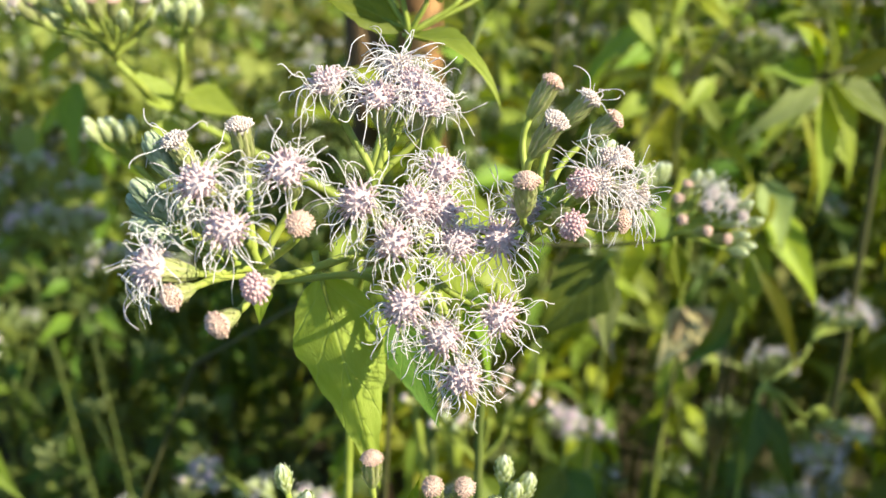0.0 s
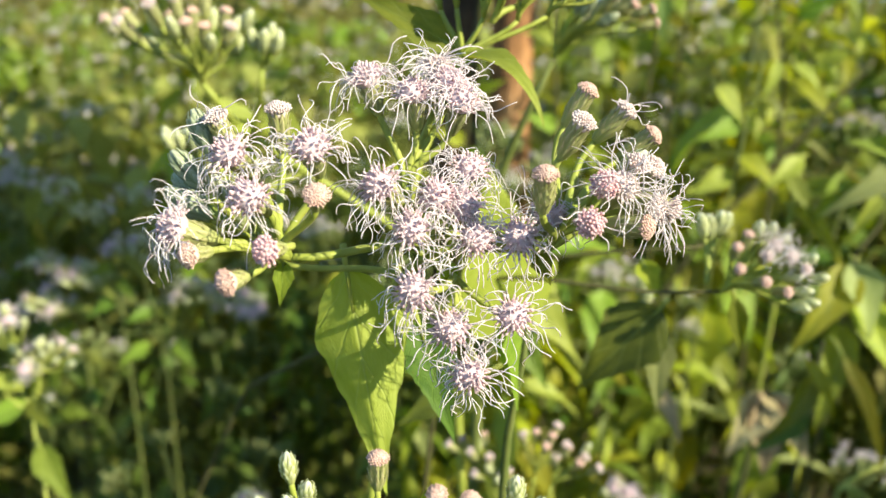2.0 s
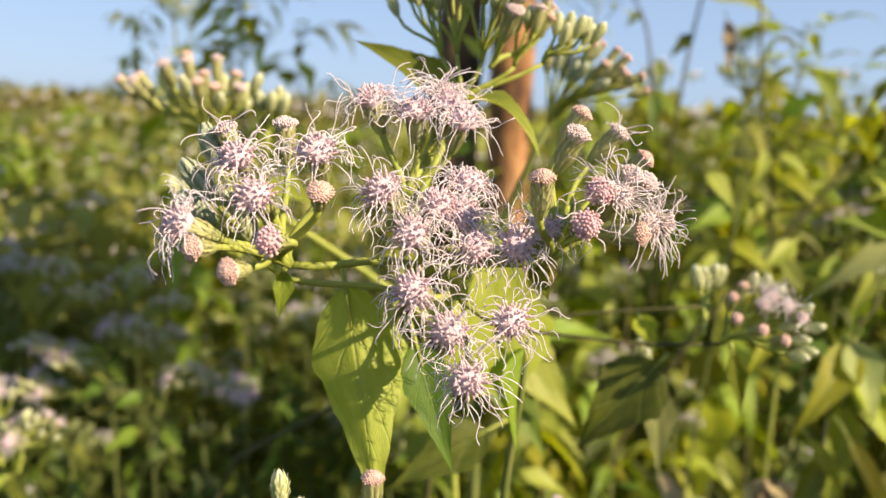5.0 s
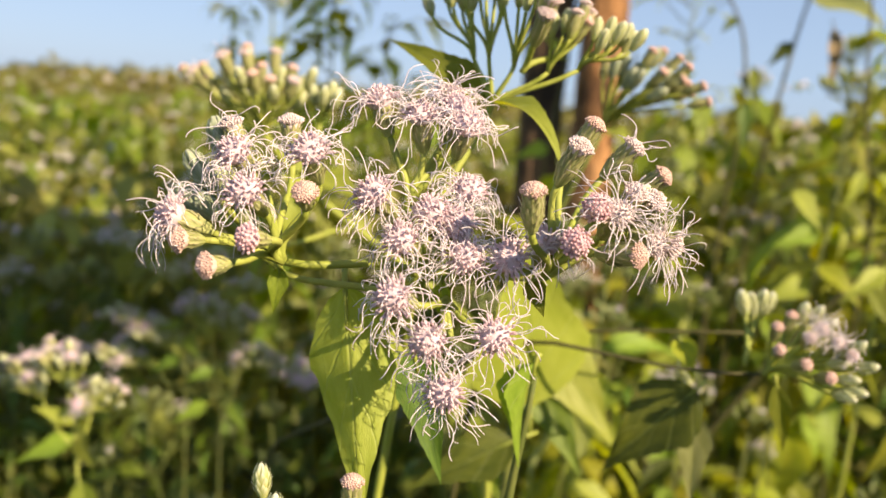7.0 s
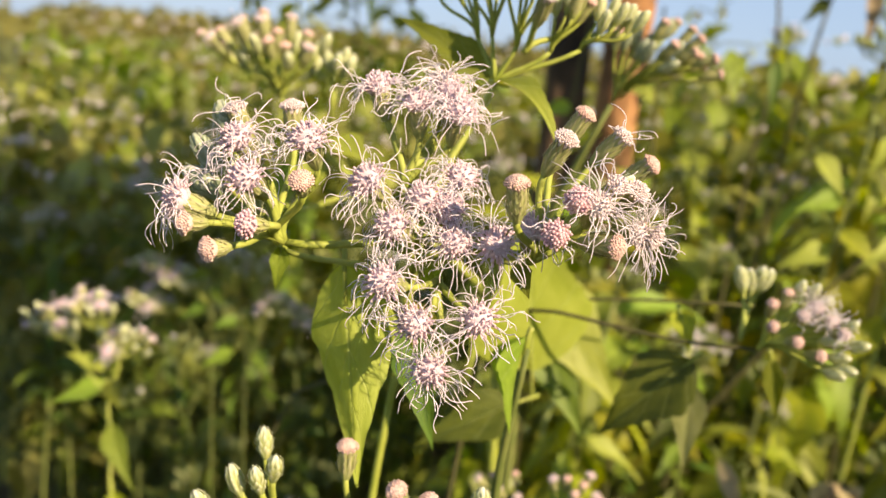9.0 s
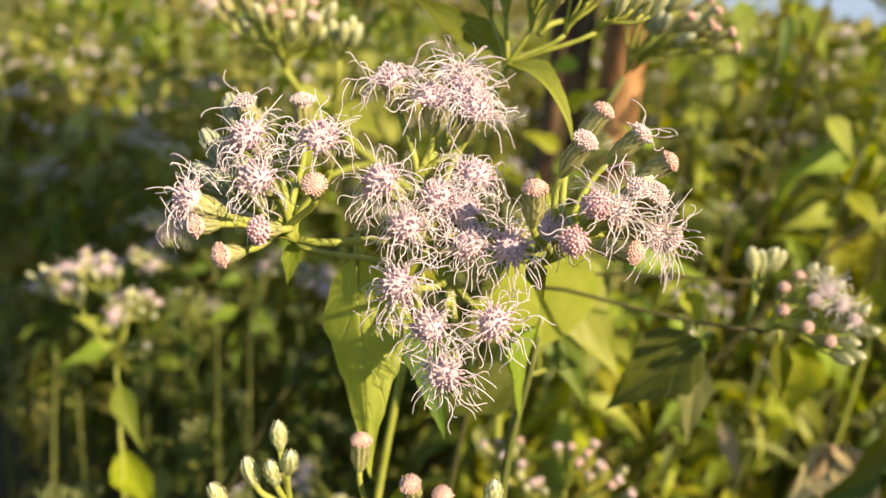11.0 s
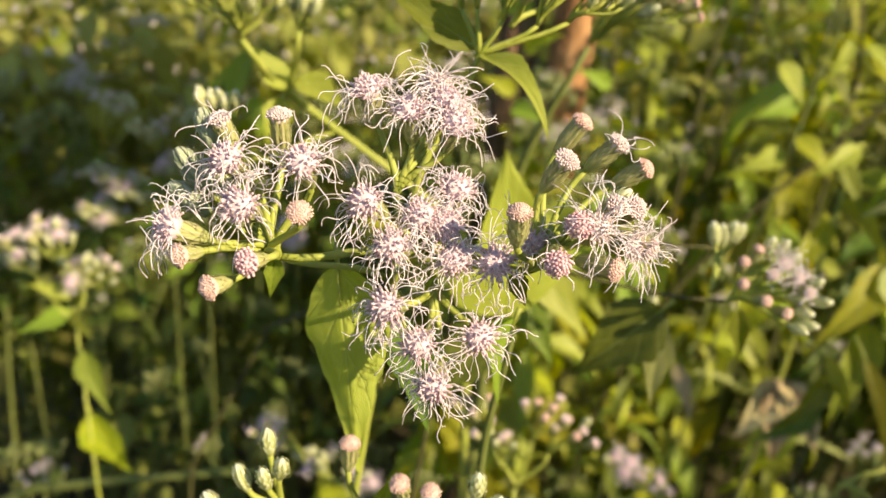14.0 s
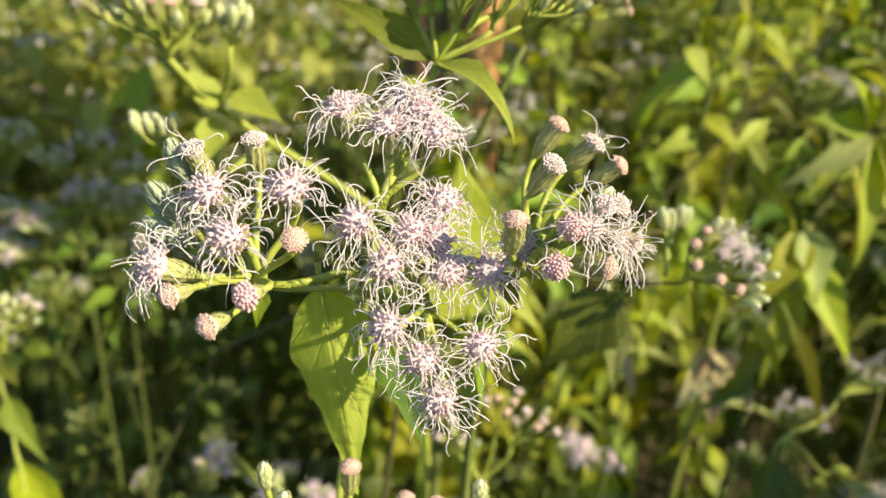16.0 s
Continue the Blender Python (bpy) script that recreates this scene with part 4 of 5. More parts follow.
side_leaves = thing("leafy_shoot", (0.16, 0.42, 0.0), "leafy shoot with long narrow yellow-green leaves", "plant", "nearer shoots")
branch(side_leaves, bow((0.16, 0.42, 0.0), mm(150, 405, 1120), (0, 0, 1), (0, 0, 1), 12), np.linspace(0.003, 0.0011, 12), "main_stem", STEM)
for root, tip, w, lm, seed in (
    ((141, 403, 1112), (160, 396, 1080), 0.011, LEAF, 111), ((172, 402, 1112), (158, 396, 1084), 0.010, LEAF, 112), ((150, 404, 1118), (128, 392, 1100), 0.012, LEAF_LIGHT, 113),
    ((150, 404, 1090), (176, 390, 1060), 0.014, LEAF_YELLOW, 114), ((150, 405, 1075), (126, 388, 1042), 0.014, LEAF_YELLOW, 115), ((150, 405, 1100), (190, 396, 1104), 0.014, LEAF, 116), ((192, 385, 1112), (203, 378, 1052), 0.014, LEAF_YELLOW, 117), ((196, 386, 1110), (222, 376, 1070), 0.014, LEAF_LIGHT, 118), ((188, 388, 1114), (240, 384, 1128), 0.013, LEAF, 119), ((190, 388, 1115), (172, 380, 1082), 0.013, LEAF_LIGHT, 120),
):
    stalked_leaf(side_leaves, mm(*root), mm(*tip), (0.15, -0.75, 0.6), w, lm, 0.4, 0.6, seed, 0.15)
yellow = thing("yellowing_shoot", (0.14, 0.31, 0.0), "thin shoot with narrow yellow hanging leaves", "plant", "nearer shoots")
branch(yellow, bow((0.14, 0.31, 0.0), mm(138, 303, 1056), (0, 0, 1), (0, 0, 1), 12), np.linspace(0.0026, 0.0007, 12), "main_stem", STEM_BROWN)
for root, tip, w, lm, seed in (((131, 301, 1048), (146, 297, 1021), 0.008, LEAF_YELLOW, 121), ((146, 301, 1051), (171, 297, 996), 0.010, LEAF_YELLOW, 122), ((138, 303, 1040), (120, 296, 1008), 0.012, LEAF, 123), ((76, 331, 1012), (90, 328, 982), 0.010, LEAF_DRY, 124), ((138, 303, 1020), (112, 296, 1000), 0.012, LEAF_DEEP, 125)):
    stalked_leaf(yellow, mm(*root), mm(*tip), (0.15, -0.8, 0.5), w, lm, 0.4, 0.6, seed, 0.15)
for line, r, label in (
    (((0.12, 0.52, 0.0), mm(130, 500, 1046), mm(198, 500, 1140), mm(215, 500, 1165)), 0.0016, "thin bare slanting twig"),
    (((-0.01, 0.23, 0.0), mm(-8, 204, 1112), mm(18, 200, 1121), mm(58, 200, 1127)), 0.0006, "thin dark arching twig"),
    (((-0.36, 0.30, 0.0), mm(-302, 300, 835), mm(-157, 300, 894), mm(-120, 300, 905)), 0.0026, "bent green stem across the undergrowth"),
):
    tw = thing("bare_twig", line[0], label, "plant", "bare twigs")
    pts = np.concatenate([bow(line[0], line[1], (0, 0, 1), np.subtract(line[2], line[1]), 10, 0.3), bow(line[1], line[2], np.subtract(line[2], line[1]), np.subtract(line[3], line[1]), 8, 0.3)[1:], bow(line[2], line[3], np.subtract(line[3], line[1]), np.subtract(line[3], line[2]), 5, 0.3)[1:]])
    branch(tw, pts, np.linspace(r * 1.6, r * 0.7, len(pts)), "stem", STEM_FIELD if r > 0.002 else STEM_BROWN)

# ---- background weeds ----
LEAF_LIB = {}


def leaf_lib(mat, k):
    key = (mat.name, k)
    if key not in LEAF_LIB:
        rr = random.Random(k * 7 + 1)
        LEAF_LIB[key] = leaf_geo(1.0, rr.uniform(0.32, 0.46) if k < 3 else rr.uniform(0.20, 0.30), rr.uniform(0.2, 0.5), rr.uniform(0.4, 1.1), 5, k, 13, 3, 0.05).mesh("leaf", mat)
    return LEAF_LIB[key]


def cluster_geo(seed, count=16, spread=0.019, bloom=0.6, rich=True):
    """A loose flat-topped flower cluster: stalks, green cups, pale knobs and threads. Slots: bud, floret, thread, stem."""
    rr = random.Random(seed)
    g = Geo()
    for k in range(count):
        a, r = k * 2.4 + rr.uniform(-0.3, 0.3), math.sqrt((k + 0.4) / count)
        p = np.array([spread * r * math.cos(a), spread * r * math.sin(a), 0.026 + rr.uniform(-0.004, 0.004) - 0.007 * r * r])
        way = np.array([p[0] * 18, p[1] * 18, 1.0])
        way /= np.linalg.norm(way)
        foot = p - way * 0.007
        if rich:
            g.tube(bow((0, 0, 0), foot, (p[0] * 10, p[1] * 10, 1), way, 4), 0.00045, 3, 3)
        s = rr.uniform(0.85, 1.2)
        if rr.random() < bloom:
            g.ball(p - way * 0.0035, way, 0.0017 * s, 2.2, 5, 4, 0)
            for _ in range(7 if rich else 3):
                d = np.array([rr.gauss(0, 1), rr.gauss(0, 1), rr.uniform(0.2, 1.4)])
                d /= np.linalg.norm(d)
                g.ball(p + way * 0.0008 + d * 0.0014 * s, d, 0.0009 * s if rich else 0.0016, 1.0, 4, 3, 1)
                if rich:
                    for _ in range(2):
                        e = d + np.array([rr.gauss(0, 0.5) for _ in range(3)])
                        e2 = e + np.array([rr.gauss(0, 0.6), rr.gauss(0, 0.6), -0.7])
                        b = p + way * 0.001 + d * 0.0018
                        g.tube([b, b + e * 0.0018, b + e * 0.0018 + e2 * 0.0014], 0.00018, 3, 2)
        else:
            g.ball(p - way * 0.003, way, 0.0018 * s, 2.3, 5, 4, 0)
    return g


CLUSTERS = [cluster_geo(100 + k, 14 + k, 0.016 + 0.0012 * k, (0.6, 0.3, 0.2, 0.1, 0.75, 0.0)[k]).mesh("inflorescence", BUD_FIELD, FLORET_FIELD, THREAD, STEM_FIELD) for k in range(6)]


def near_weed(seed, height, leaves, clusters, mats, leaf_len=(0.035, 0.07), label="flowering weed with toothed leaves and whitish flower clusters", bare=0.68):
    """A background plant at the origin: stem, side branches, leaves in pairs, clusters at the tips."""
    rr = random.Random(seed)
    ob = thing("background_weed", (0, 0, 0), label, "plant", "weeds of the thicket")
    lean = (rr.uniform(-0.1, 0.1), rr.uniform(-0.1, 0.1))
    g = Geo()
    pts = [np.array([lean[0] * s * s + 0.01 * math.sin(5 * s + seed), lean[1] * s * s + 0.01 * math.cos(4 * s + seed), height * s]) for s in np.linspace(0, 1, 12)]
    g.tube(pts, np.linspace(0.004, 0.0011, 12), 6)
    part("stem", g.mesh("stem", STEM_FIELD), ob)
    at = lambda s: Vector(pts[min(11, int(s * 11))]).lerp(Vector(pts[min(11, int(s * 11) + 1)]), s * 11 - int(s * 11))
    tips = [(Vector(pts[-1]), Vector((lean[0], lean[1], 1)))]
    for k in range(clusters - 1):
        s = rr.uniform(0.78, 0.96)
        a = rr.uniform(0, 6.28)
        root = at(s)
        reach = rr.uniform(0.04, 0.10)
        tip = root + Vector((math.cos(a) * reach, math.sin(a) * reach, reach * rr.uniform(0.5, 1.1)))
        bg = Geo()
        bg.tube(bow(root, tip, (math.cos(a), math.sin(a), 0.5), (math.cos(a) * 0.3, math.sin(a) * 0.3, 1), 6), np.linspace(0.0012, 0.0008, 6), 5)
        part("branch", bg.mesh("branch", STEM_FIELD), ob)
        tips.append((tip, Vector((math.cos(a) * 0.3, math.sin(a) * 0.3, 1))))
        if rr.random() < 0.8:
            lm = rr.choice(mats)
            ln = rr.uniform(*leaf_len) * 0.7
            b2 = root.lerp(tip, 0.6)
            part("leaf", leaf_lib(lm, rr.randrange(6)), ob, leaf_pose(b2, a + rr.uniform(-1, 1), rr.uniform(-0.7, 0.4), ln, rr))
    for tip, way in tips:
        part("inflorescence", rr.choice(CLUSTERS), ob, aim(tip - way.normalized() * 0.004, way, rr.uniform(0, 6.28), rr.uniform(0.8, 1.25)))
    for k in range(leaves):
        s = bare + (0.97 - bare) * (k + rr.random()) / leaves
        part("leaf", leaf_lib(rr.choice(mats), rr.randrange(6)), ob, leaf_pose(at(s), k * 1.57 + (k // 2) * 0.6 + rr.uniform(-0.4, 0.4), rr.uniform(-1.1, 0.2), rr.uniform(*leaf_len) * (1.25 - 0.5 * s), rr))
    return ob


def leaf_pose(root, a, pitch, length, rr):
    """A leaf that leaves its root at the bearing a, rising by pitch."""
    out = Vector((math.cos(a) * math.cos(pitch), math.sin(a) * math.cos(pitch), math.sin(pitch)))
    side = out.cross(Vector((0, 0, 1))).normalized()
    up = side.cross(out)
    rot = Matrix((side, out, up)).transposed().to_4x4() @ Matrix.Rotation(rr.uniform(-0.5, 0.5), 4, "Y")
    return Matrix.Translation(Vector(root) + out * 0.004) @ rot @ Matrix.Diagonal((length, length, length, 1))


# mostly deep greens: the dark colour stands in for shade on these weeds
SHADE_GREENS = [LEAF_FIELD, LEAF_DEEP, LEAF_FIELD, LEAF_DEEP, LEAF_DEEP]
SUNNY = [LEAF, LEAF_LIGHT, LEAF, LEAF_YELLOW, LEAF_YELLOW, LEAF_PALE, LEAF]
NEAR = [
    near_weed(1, 1.04, 24, 3, SHADE_GREENS, bare=0.76), near_weed(2, 0.98, 24, 4, SHADE_GREENS, bare=0.76), near_weed(3, 1.06, 24, 2, SHADE_GREENS, bare=0.76), near_weed(4, 1.00, 24, 3, SHADE_GREENS, bare=0.76),
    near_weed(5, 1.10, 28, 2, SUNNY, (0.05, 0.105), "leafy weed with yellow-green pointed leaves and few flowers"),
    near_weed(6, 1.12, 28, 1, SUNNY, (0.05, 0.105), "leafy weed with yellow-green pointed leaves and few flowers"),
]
placed = set()


def put(k, x, y, turn, scale=1.0, z=0.0, lean=0.0):
    m = pose(x, y, z, lean * 40, 0, turn) @ Matrix.Diagonal((scale, scale, scale, 1))
    if k not in placed:
        placed.add(k)
        NEAR[k].matrix_basis = m
        return NEAR[k]
    made = copy_thing(NEAR[k], m)
    made.scale = (scale, scale, scale)
    return made


def top_height(x, y):
    """The height of the thicket's top: low in front, rising behind and to the sunny side."""
    d = math.hypot(x, y)
    left = 0.66 + 0.34 * min(1.0, max(0.0, (d - 0.32) / 0.36)) + 0.14 * min(1.0, max(0.0, (d - 0.6) / 1.2))
    right = 0.66 + 0.54 * min(1.0, max(0.0, (d - 0.33) / 0.39))
    s = min(1.0, max(0.0, (x + 0.02) / 0.16))
    return left * (1 - s) + right * s


HEIGHTS = [1.07, 1.01, 1.09, 1.03, 1.13, 1.15]
rs = random.Random(77)
spots = []
step = 0.115
for iy in range(30):
    for ix in range(-20, 21):
        x, y = ix * step + rs.uniform(-0.045, 0.045), 0.27 + iy * step * 0.9 + rs.uniform(-0.045, 0.045)
        if abs(x + 0.10 * y) > 0.22 + 0.66 * y or math.hypot(x, y) > 0.95 or y < 0.27:
            continue
        spots.append((x, y))
for x, y in spots:
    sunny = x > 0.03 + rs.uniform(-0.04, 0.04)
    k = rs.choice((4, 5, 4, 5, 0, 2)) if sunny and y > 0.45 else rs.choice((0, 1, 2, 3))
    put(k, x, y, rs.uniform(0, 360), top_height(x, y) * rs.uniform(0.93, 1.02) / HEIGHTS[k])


# low shoots that close the gap in front of the trunks
for x, y, h in ((-0.01, 0.60, 1.07), (-0.06, 0.60, 1.06), (0.02, 0.57, 1.06), (-0.09, 0.62, 1.07), (-0.035, 0.57, 1.05), (0.045, 0.62, 1.08), (-0.02, 0.52, 1.04), (-0.02, 0.27, 0.84), (-0.075, 0.34, 0.82), (0.0, 0.37, 0.88), (-0.045, 0.46, 1.03), (0.025, 0.5, 1.06), (-0.06, 0.56, 1.07), (-0.02, 0.61, 1.08), (-0.05, 0.30, 0.84), (0.03, 0.33, 0.82), (-0.12, 0.36, 0.82), (-0.03, 0.42, 0.92), (0.06, 0.46, 1.02), (-0.09, 0.50, 1.03), (-0.01, 0.55, 1.05), (0.10, 0.38, 0.88)):
    put(rs.choice((2, 3, 4, 5)), x, y, rs.uniform(0, 360), h / 1.09)


for x, y, h in ((-0.045, 0.58, 1.06), (-0.105, 0.60, 1.09), (0.02, 0.60, 1.07), (0.06, 0.58, 1.08)):
    put(rs.choice((4, 5)), x, y, rs.uniform(0, 360), h / 1.13)


# taller shoots that stand against the sky
for x, y, k, h in ((-0.31, 0.70, 4, 1.30), (0.20, 0.60, 4, 1.24), (0.25, 0.63, 5, 1.28), (0.29, 0.70, 2, 1.25), (0.03, 0.80, 4, 1.19), (0.10, 0.76, 5, 1.16)):
    put(k, x, y, rs.uniform(0, 360), h / HEIGHTS[k])


# ---- thicket in the middle distance ----
def mid_weed(seed, height, mats):
    rr = random.Random(seed)
    ob = thing("thicket_weed", (0, 0, 0), "bushy flowering weed, green with whitish flower tufts", "plant", "weeds of the far thicket")
    g, fl, cl = Geo(), Geo(), Geo()
    for s in range(3):
        a = rr.uniform(0, 6.28)
        r = rr.uniform(0.03, 0.1)
        tip = np.array([math.cos(a) * r, math.sin(a) * r, height * rr.uniform(0.86, 1.0)])
        line = bow((math.cos(a) * 0.02, math.sin(a) * 0.02, 0), tip, (0, 0, 1), (math.cos(a) * 0.2, math.sin(a) * 0.2, 1), 6)
        g.tube(line, np.linspace(0.004, 0.0015, 6), 4)
        for k in range(34):
            q = rr.uniform(0.45, 1.0)
            p = line[min(5, int(q * 5.99))] + np.array([rr.gauss(0, 0.025), rr.gauss(0, 0.025), rr.gauss(0, 0.03)])
            ln = rr.uniform(0.03, 0.07)
            b, pt = rr.uniform(0, 6.28), rr.uniform(-0.9, 0.4)
            out = np.array([math.cos(b) * math.cos(pt), math.sin(b) * math.cos(pt), math.sin(pt)])
            side = np.cross(out, (0, 0, 1.0))
            side /= np.linalg.norm(side)
            up = np.cross(side, out)
            w = ln * 0.26
            rows = [[p, p, p], [p + out * ln * 0.35 - side * w + up * 0.15 * w, p + out * ln * 0.35, p + out * ln * 0.35 + side * w + up * 0.15 * w],
                    [p + out * ln * 0.7 - side * w * 0.6 - up * 0.1 * ln, p + out * ln * 0.7 - up * 0.12 * ln, p + out * ln * 0.7 + side * w * 0.6 - up * 0.1 * ln], [p + out * ln - up * 0.28 * ln] * 3]
            fl.grid(rows)
        for k in range(2):
            c = tip + np.array([rr.gauss(0, 0.045), rr.gauss(0, 0.045), rr.uniform(-0.06, 0.02)])
            for j in range(9):
                d = np.array([rr.gauss(0, 0.011), rr.gauss(0, 0.011), rr.uniform(-0.003, 0.004)])
                cl.ball(c + d, (d[0] * 30, d[1] * 30, 1), rr.uniform(0.002, 0.0034), 1.5, 4, 3, 1 if rr.random() < 0.6 else 0)
    part("stem", g.mesh("stem", STEM_FIELD), ob)
    tagged(part("foliage", fl.mesh("foliage", mats), ob), kind="stuff")
    tagged(part("inflorescence", cl.mesh("inflorescence", BUD_FIELD, FLORET_FIELD), ob), kind="stuff")
    return ob


MID = [mid_weed(200 + k, 1.0, (LEAF_FIELD, LEAF, LEAF_FAR, LEAF)[k]) for k in range(4)]
mid_placed = set()
for iy in range(40):
    y0 = 0.75 * 1.075**iy
    stepx = 0.16 * 1.075**iy * 0.75
    for ix in range(-8, 8):
        x, y = ix * stepx + rs.uniform(-0.4, 0.4) * stepx, y0 * (1 + rs.uniform(-0.04, 0.04))
        if math.hypot(x, y) < 0.93 or y0 > 5 or abs(x + 0.1 * y) > 0.75 * y + 0.3:
            continue
        k = rs.choice((0, 1, 2)) if x < 0 else rs.choice((0, 3, 2, 2))
        sc = top_height(x, y) * rs.uniform(0.94, 1.04)
        m = pose(x, y, 0, 0, 0, rs.uniform(0, 360)) @ Matrix.Diagonal((max(1.0, 0.55 * y), max(1.0, 0.55 * y), sc, 1))
        if k not in mid_placed:
            mid_placed.add(k)
            MID[k].matrix_basis = m
        else:
            made = copy_thing(MID[k], m)
            made.scale = (max(1.0, 0.55 * y), max(1.0, 0.55 * y), sc)


# a tall unseen thicket on the sunny side behind the path, added to shade the low growth ahead
def tall_thicket():
    g = Geo()
    rr = random.Random(31)
    inside = lambda x, y: ((x - 1.22) / 0.56) ** 2 + ((y + 0.35) / 1.0) ** 2 < 1.0 + 0.35 * noise.noise((x * 4, y * 4, 5))
    for _ in range(10500):
        x, y = rr.uniform(0.64, 1.9), rr.uniform(-1.5, 0.8)
        if not inside(x, y):
            continue
        top = 1.21 + 0.26 * min(1.0, max(0.0, (-0.02 - y) / 0.1)) + (0.25 + 0.33 * min(1.0, max(0.0, (-0.24 - y) / 0.12))) * (x - 0.7) + 0.03 * noise.noise((x * 6, y * 6, 0))
        top -= 0.5 * rr.random() ** 6
        c = np.array([x, y, rr.uniform(0.3, top)])
        u = np.array([rr.gauss(0, 1), rr.gauss(0, 1), rr.gauss(0, 0.7)])
        u /= np.linalg.norm(u)
        w = np.cross(u, np.array([rr.gauss(0, 1), rr.gauss(0, 1), rr.gauss(0, 1)]))
        w /= np.linalg.norm(w)
        g.add([tuple(c - u * 0.05), tuple(c + w * 0.025 - u * 0.01), tuple(c + u * 0.05), tuple(c - w * 0.025 - u * 0.01)], [(0, 1, 2, 3)], [(0.5, 0), (1, 0.4), (0.5, 1), (0, 0.4)])
    for k in range(60):
        x, y = rr.uniform(0.75, 1.5), rr.uniform(-1.0, 0.3)
        if not inside(x, y):
            continue
        g.tube([(x, y, 0), (x + 0.02, y, 0.7), (x, y + 0.03, 1.4)], [0.006, 0.004, 0.002], 4)
    ob = new("tall_thicket", g.mesh("tall_thicket", LEAF_FIELD))
    tagged(ob, "unseen tall leafy thicket added on the sunny side to cast shade", "plant", kind="stuff")


tall_thicket()


# ---- far field ----
def far_field():
    rr = random.Random(9)
    fl, cl = Geo(), Geo()

    def fronds(c, s):
        for _ in range(5):
            d = np.array([rr.gauss(0, 1), rr.gauss(0, 1), rr.gauss(0, 0.6)])
            a = c + d * s
            u = np.array([rr.gauss(0, 1), rr.gauss(0, 1), rr.gauss(0, 1)])
            u /= np.linalg.norm(u)
            w = np.cross(u, d / (np.linalg.norm(d) + 1e-6))
            fl.add([tuple(a - u * s * 0.8), tuple(a + w * s * 0.35), tuple(a + u * s * 0.8), tuple(a - w * s * 0.35)], [(0, 1, 2, 3)], [(0.5, 0), (1, 0.4), (0.5, 1), (0, 0.4)])

    for _ in range(9000):
        y = 4.5 * (130 / 4.5) ** (rr.random() ** 1.1)
        x = rr.uniform(-1.0, 0.75) * y
        h = 1.14 + 0.12 * noise.noise((x * 0.4, y * 0.4, 0)) + rr.uniform(-0.25, 0.06)
        s = 0.012 * y * rr.uniform(0.6, 1.3) + 0.03
        c = np.array([x, y, h])
        fronds(c, s)
        if rr.random() < 0.4:
            for _ in range(3):
                cl.ball(c + np.array([rr.gauss(0, 1), rr.gauss(0, 1), 0.4]) * s, (0, 0, 1), s * 0.28, 0.6, 4, 3, 1 if rr.random() < 0.5 else 0)
    for _ in range(4500):
        r, a = 3.2 * 12 ** rr.random(), math.radians(rr.uniform(125, 415))
        x, y = r * math.cos(a), r * math.sin(a)
        fronds(np.array([x, y, 1.02 + rr.uniform(-0.2, 0.06)]), 0.012 * r * rr.uniform(0.6, 1.3) + 0.03)
    ob = new("weed_field", fl.mesh("weed_field", LEAF_FAR))
    tagged(ob, "wide field of green flowering weeds to the horizon", "field", kind="stuff")
    ob2 = new("weed_field_flowers", cl.mesh("weed_field_flowers", BUD_FIELD, FLORET_FIELD))
    tagged(ob2, "pale flower tufts over the far field", "field", kind="stuff")
    g = Geo()
    rows = []
    for k in range(70):
        r = 2.1 * (700 / 2.1) ** (k / 69)
        ring = [(r * math.cos(a), r * math.sin(a)) for a in np.linspace(-math.pi, math.pi, 220)]
        rows.append([(x, y, min(0.98, 0.45 * (r - 2.0)) + 0.10 * noise.noise((x * 0.6, y * 0.6, 3)) + 0.05 * noise.noise((x * 2.5, y * 2.5, 3))) for x, y in ring])
    g.grid(rows)
    ob3 = new("weed_canopy", g.mesh("weed_canopy", FIELD_MASS))
    tagged(ob3, "dense green mass of weeds under the flower tops", "field", kind="stuff")


def mass_material():
    n = Nodes("field_mass_green")
    f = n.noise(14.0, 6.0, 0.7)
    g = n.noise(1.1, 4.0, 0.6)
    col = n.ramp(f, (0.32, (0.05, 0.07, 0.012)), (0.52, (0.19, 0.21, 0.04)), (0.72, (0.40, 0.38, 0.17)))
    col = n.mix(n.math("MULTIPLY", g, 0.6), col, (0.12, 0.16, 0.03))
    n.bump(f, 1.0, 0.08)
    return n.done(col, 0.9)


FIELD_MASS = mass_material()
far_field()


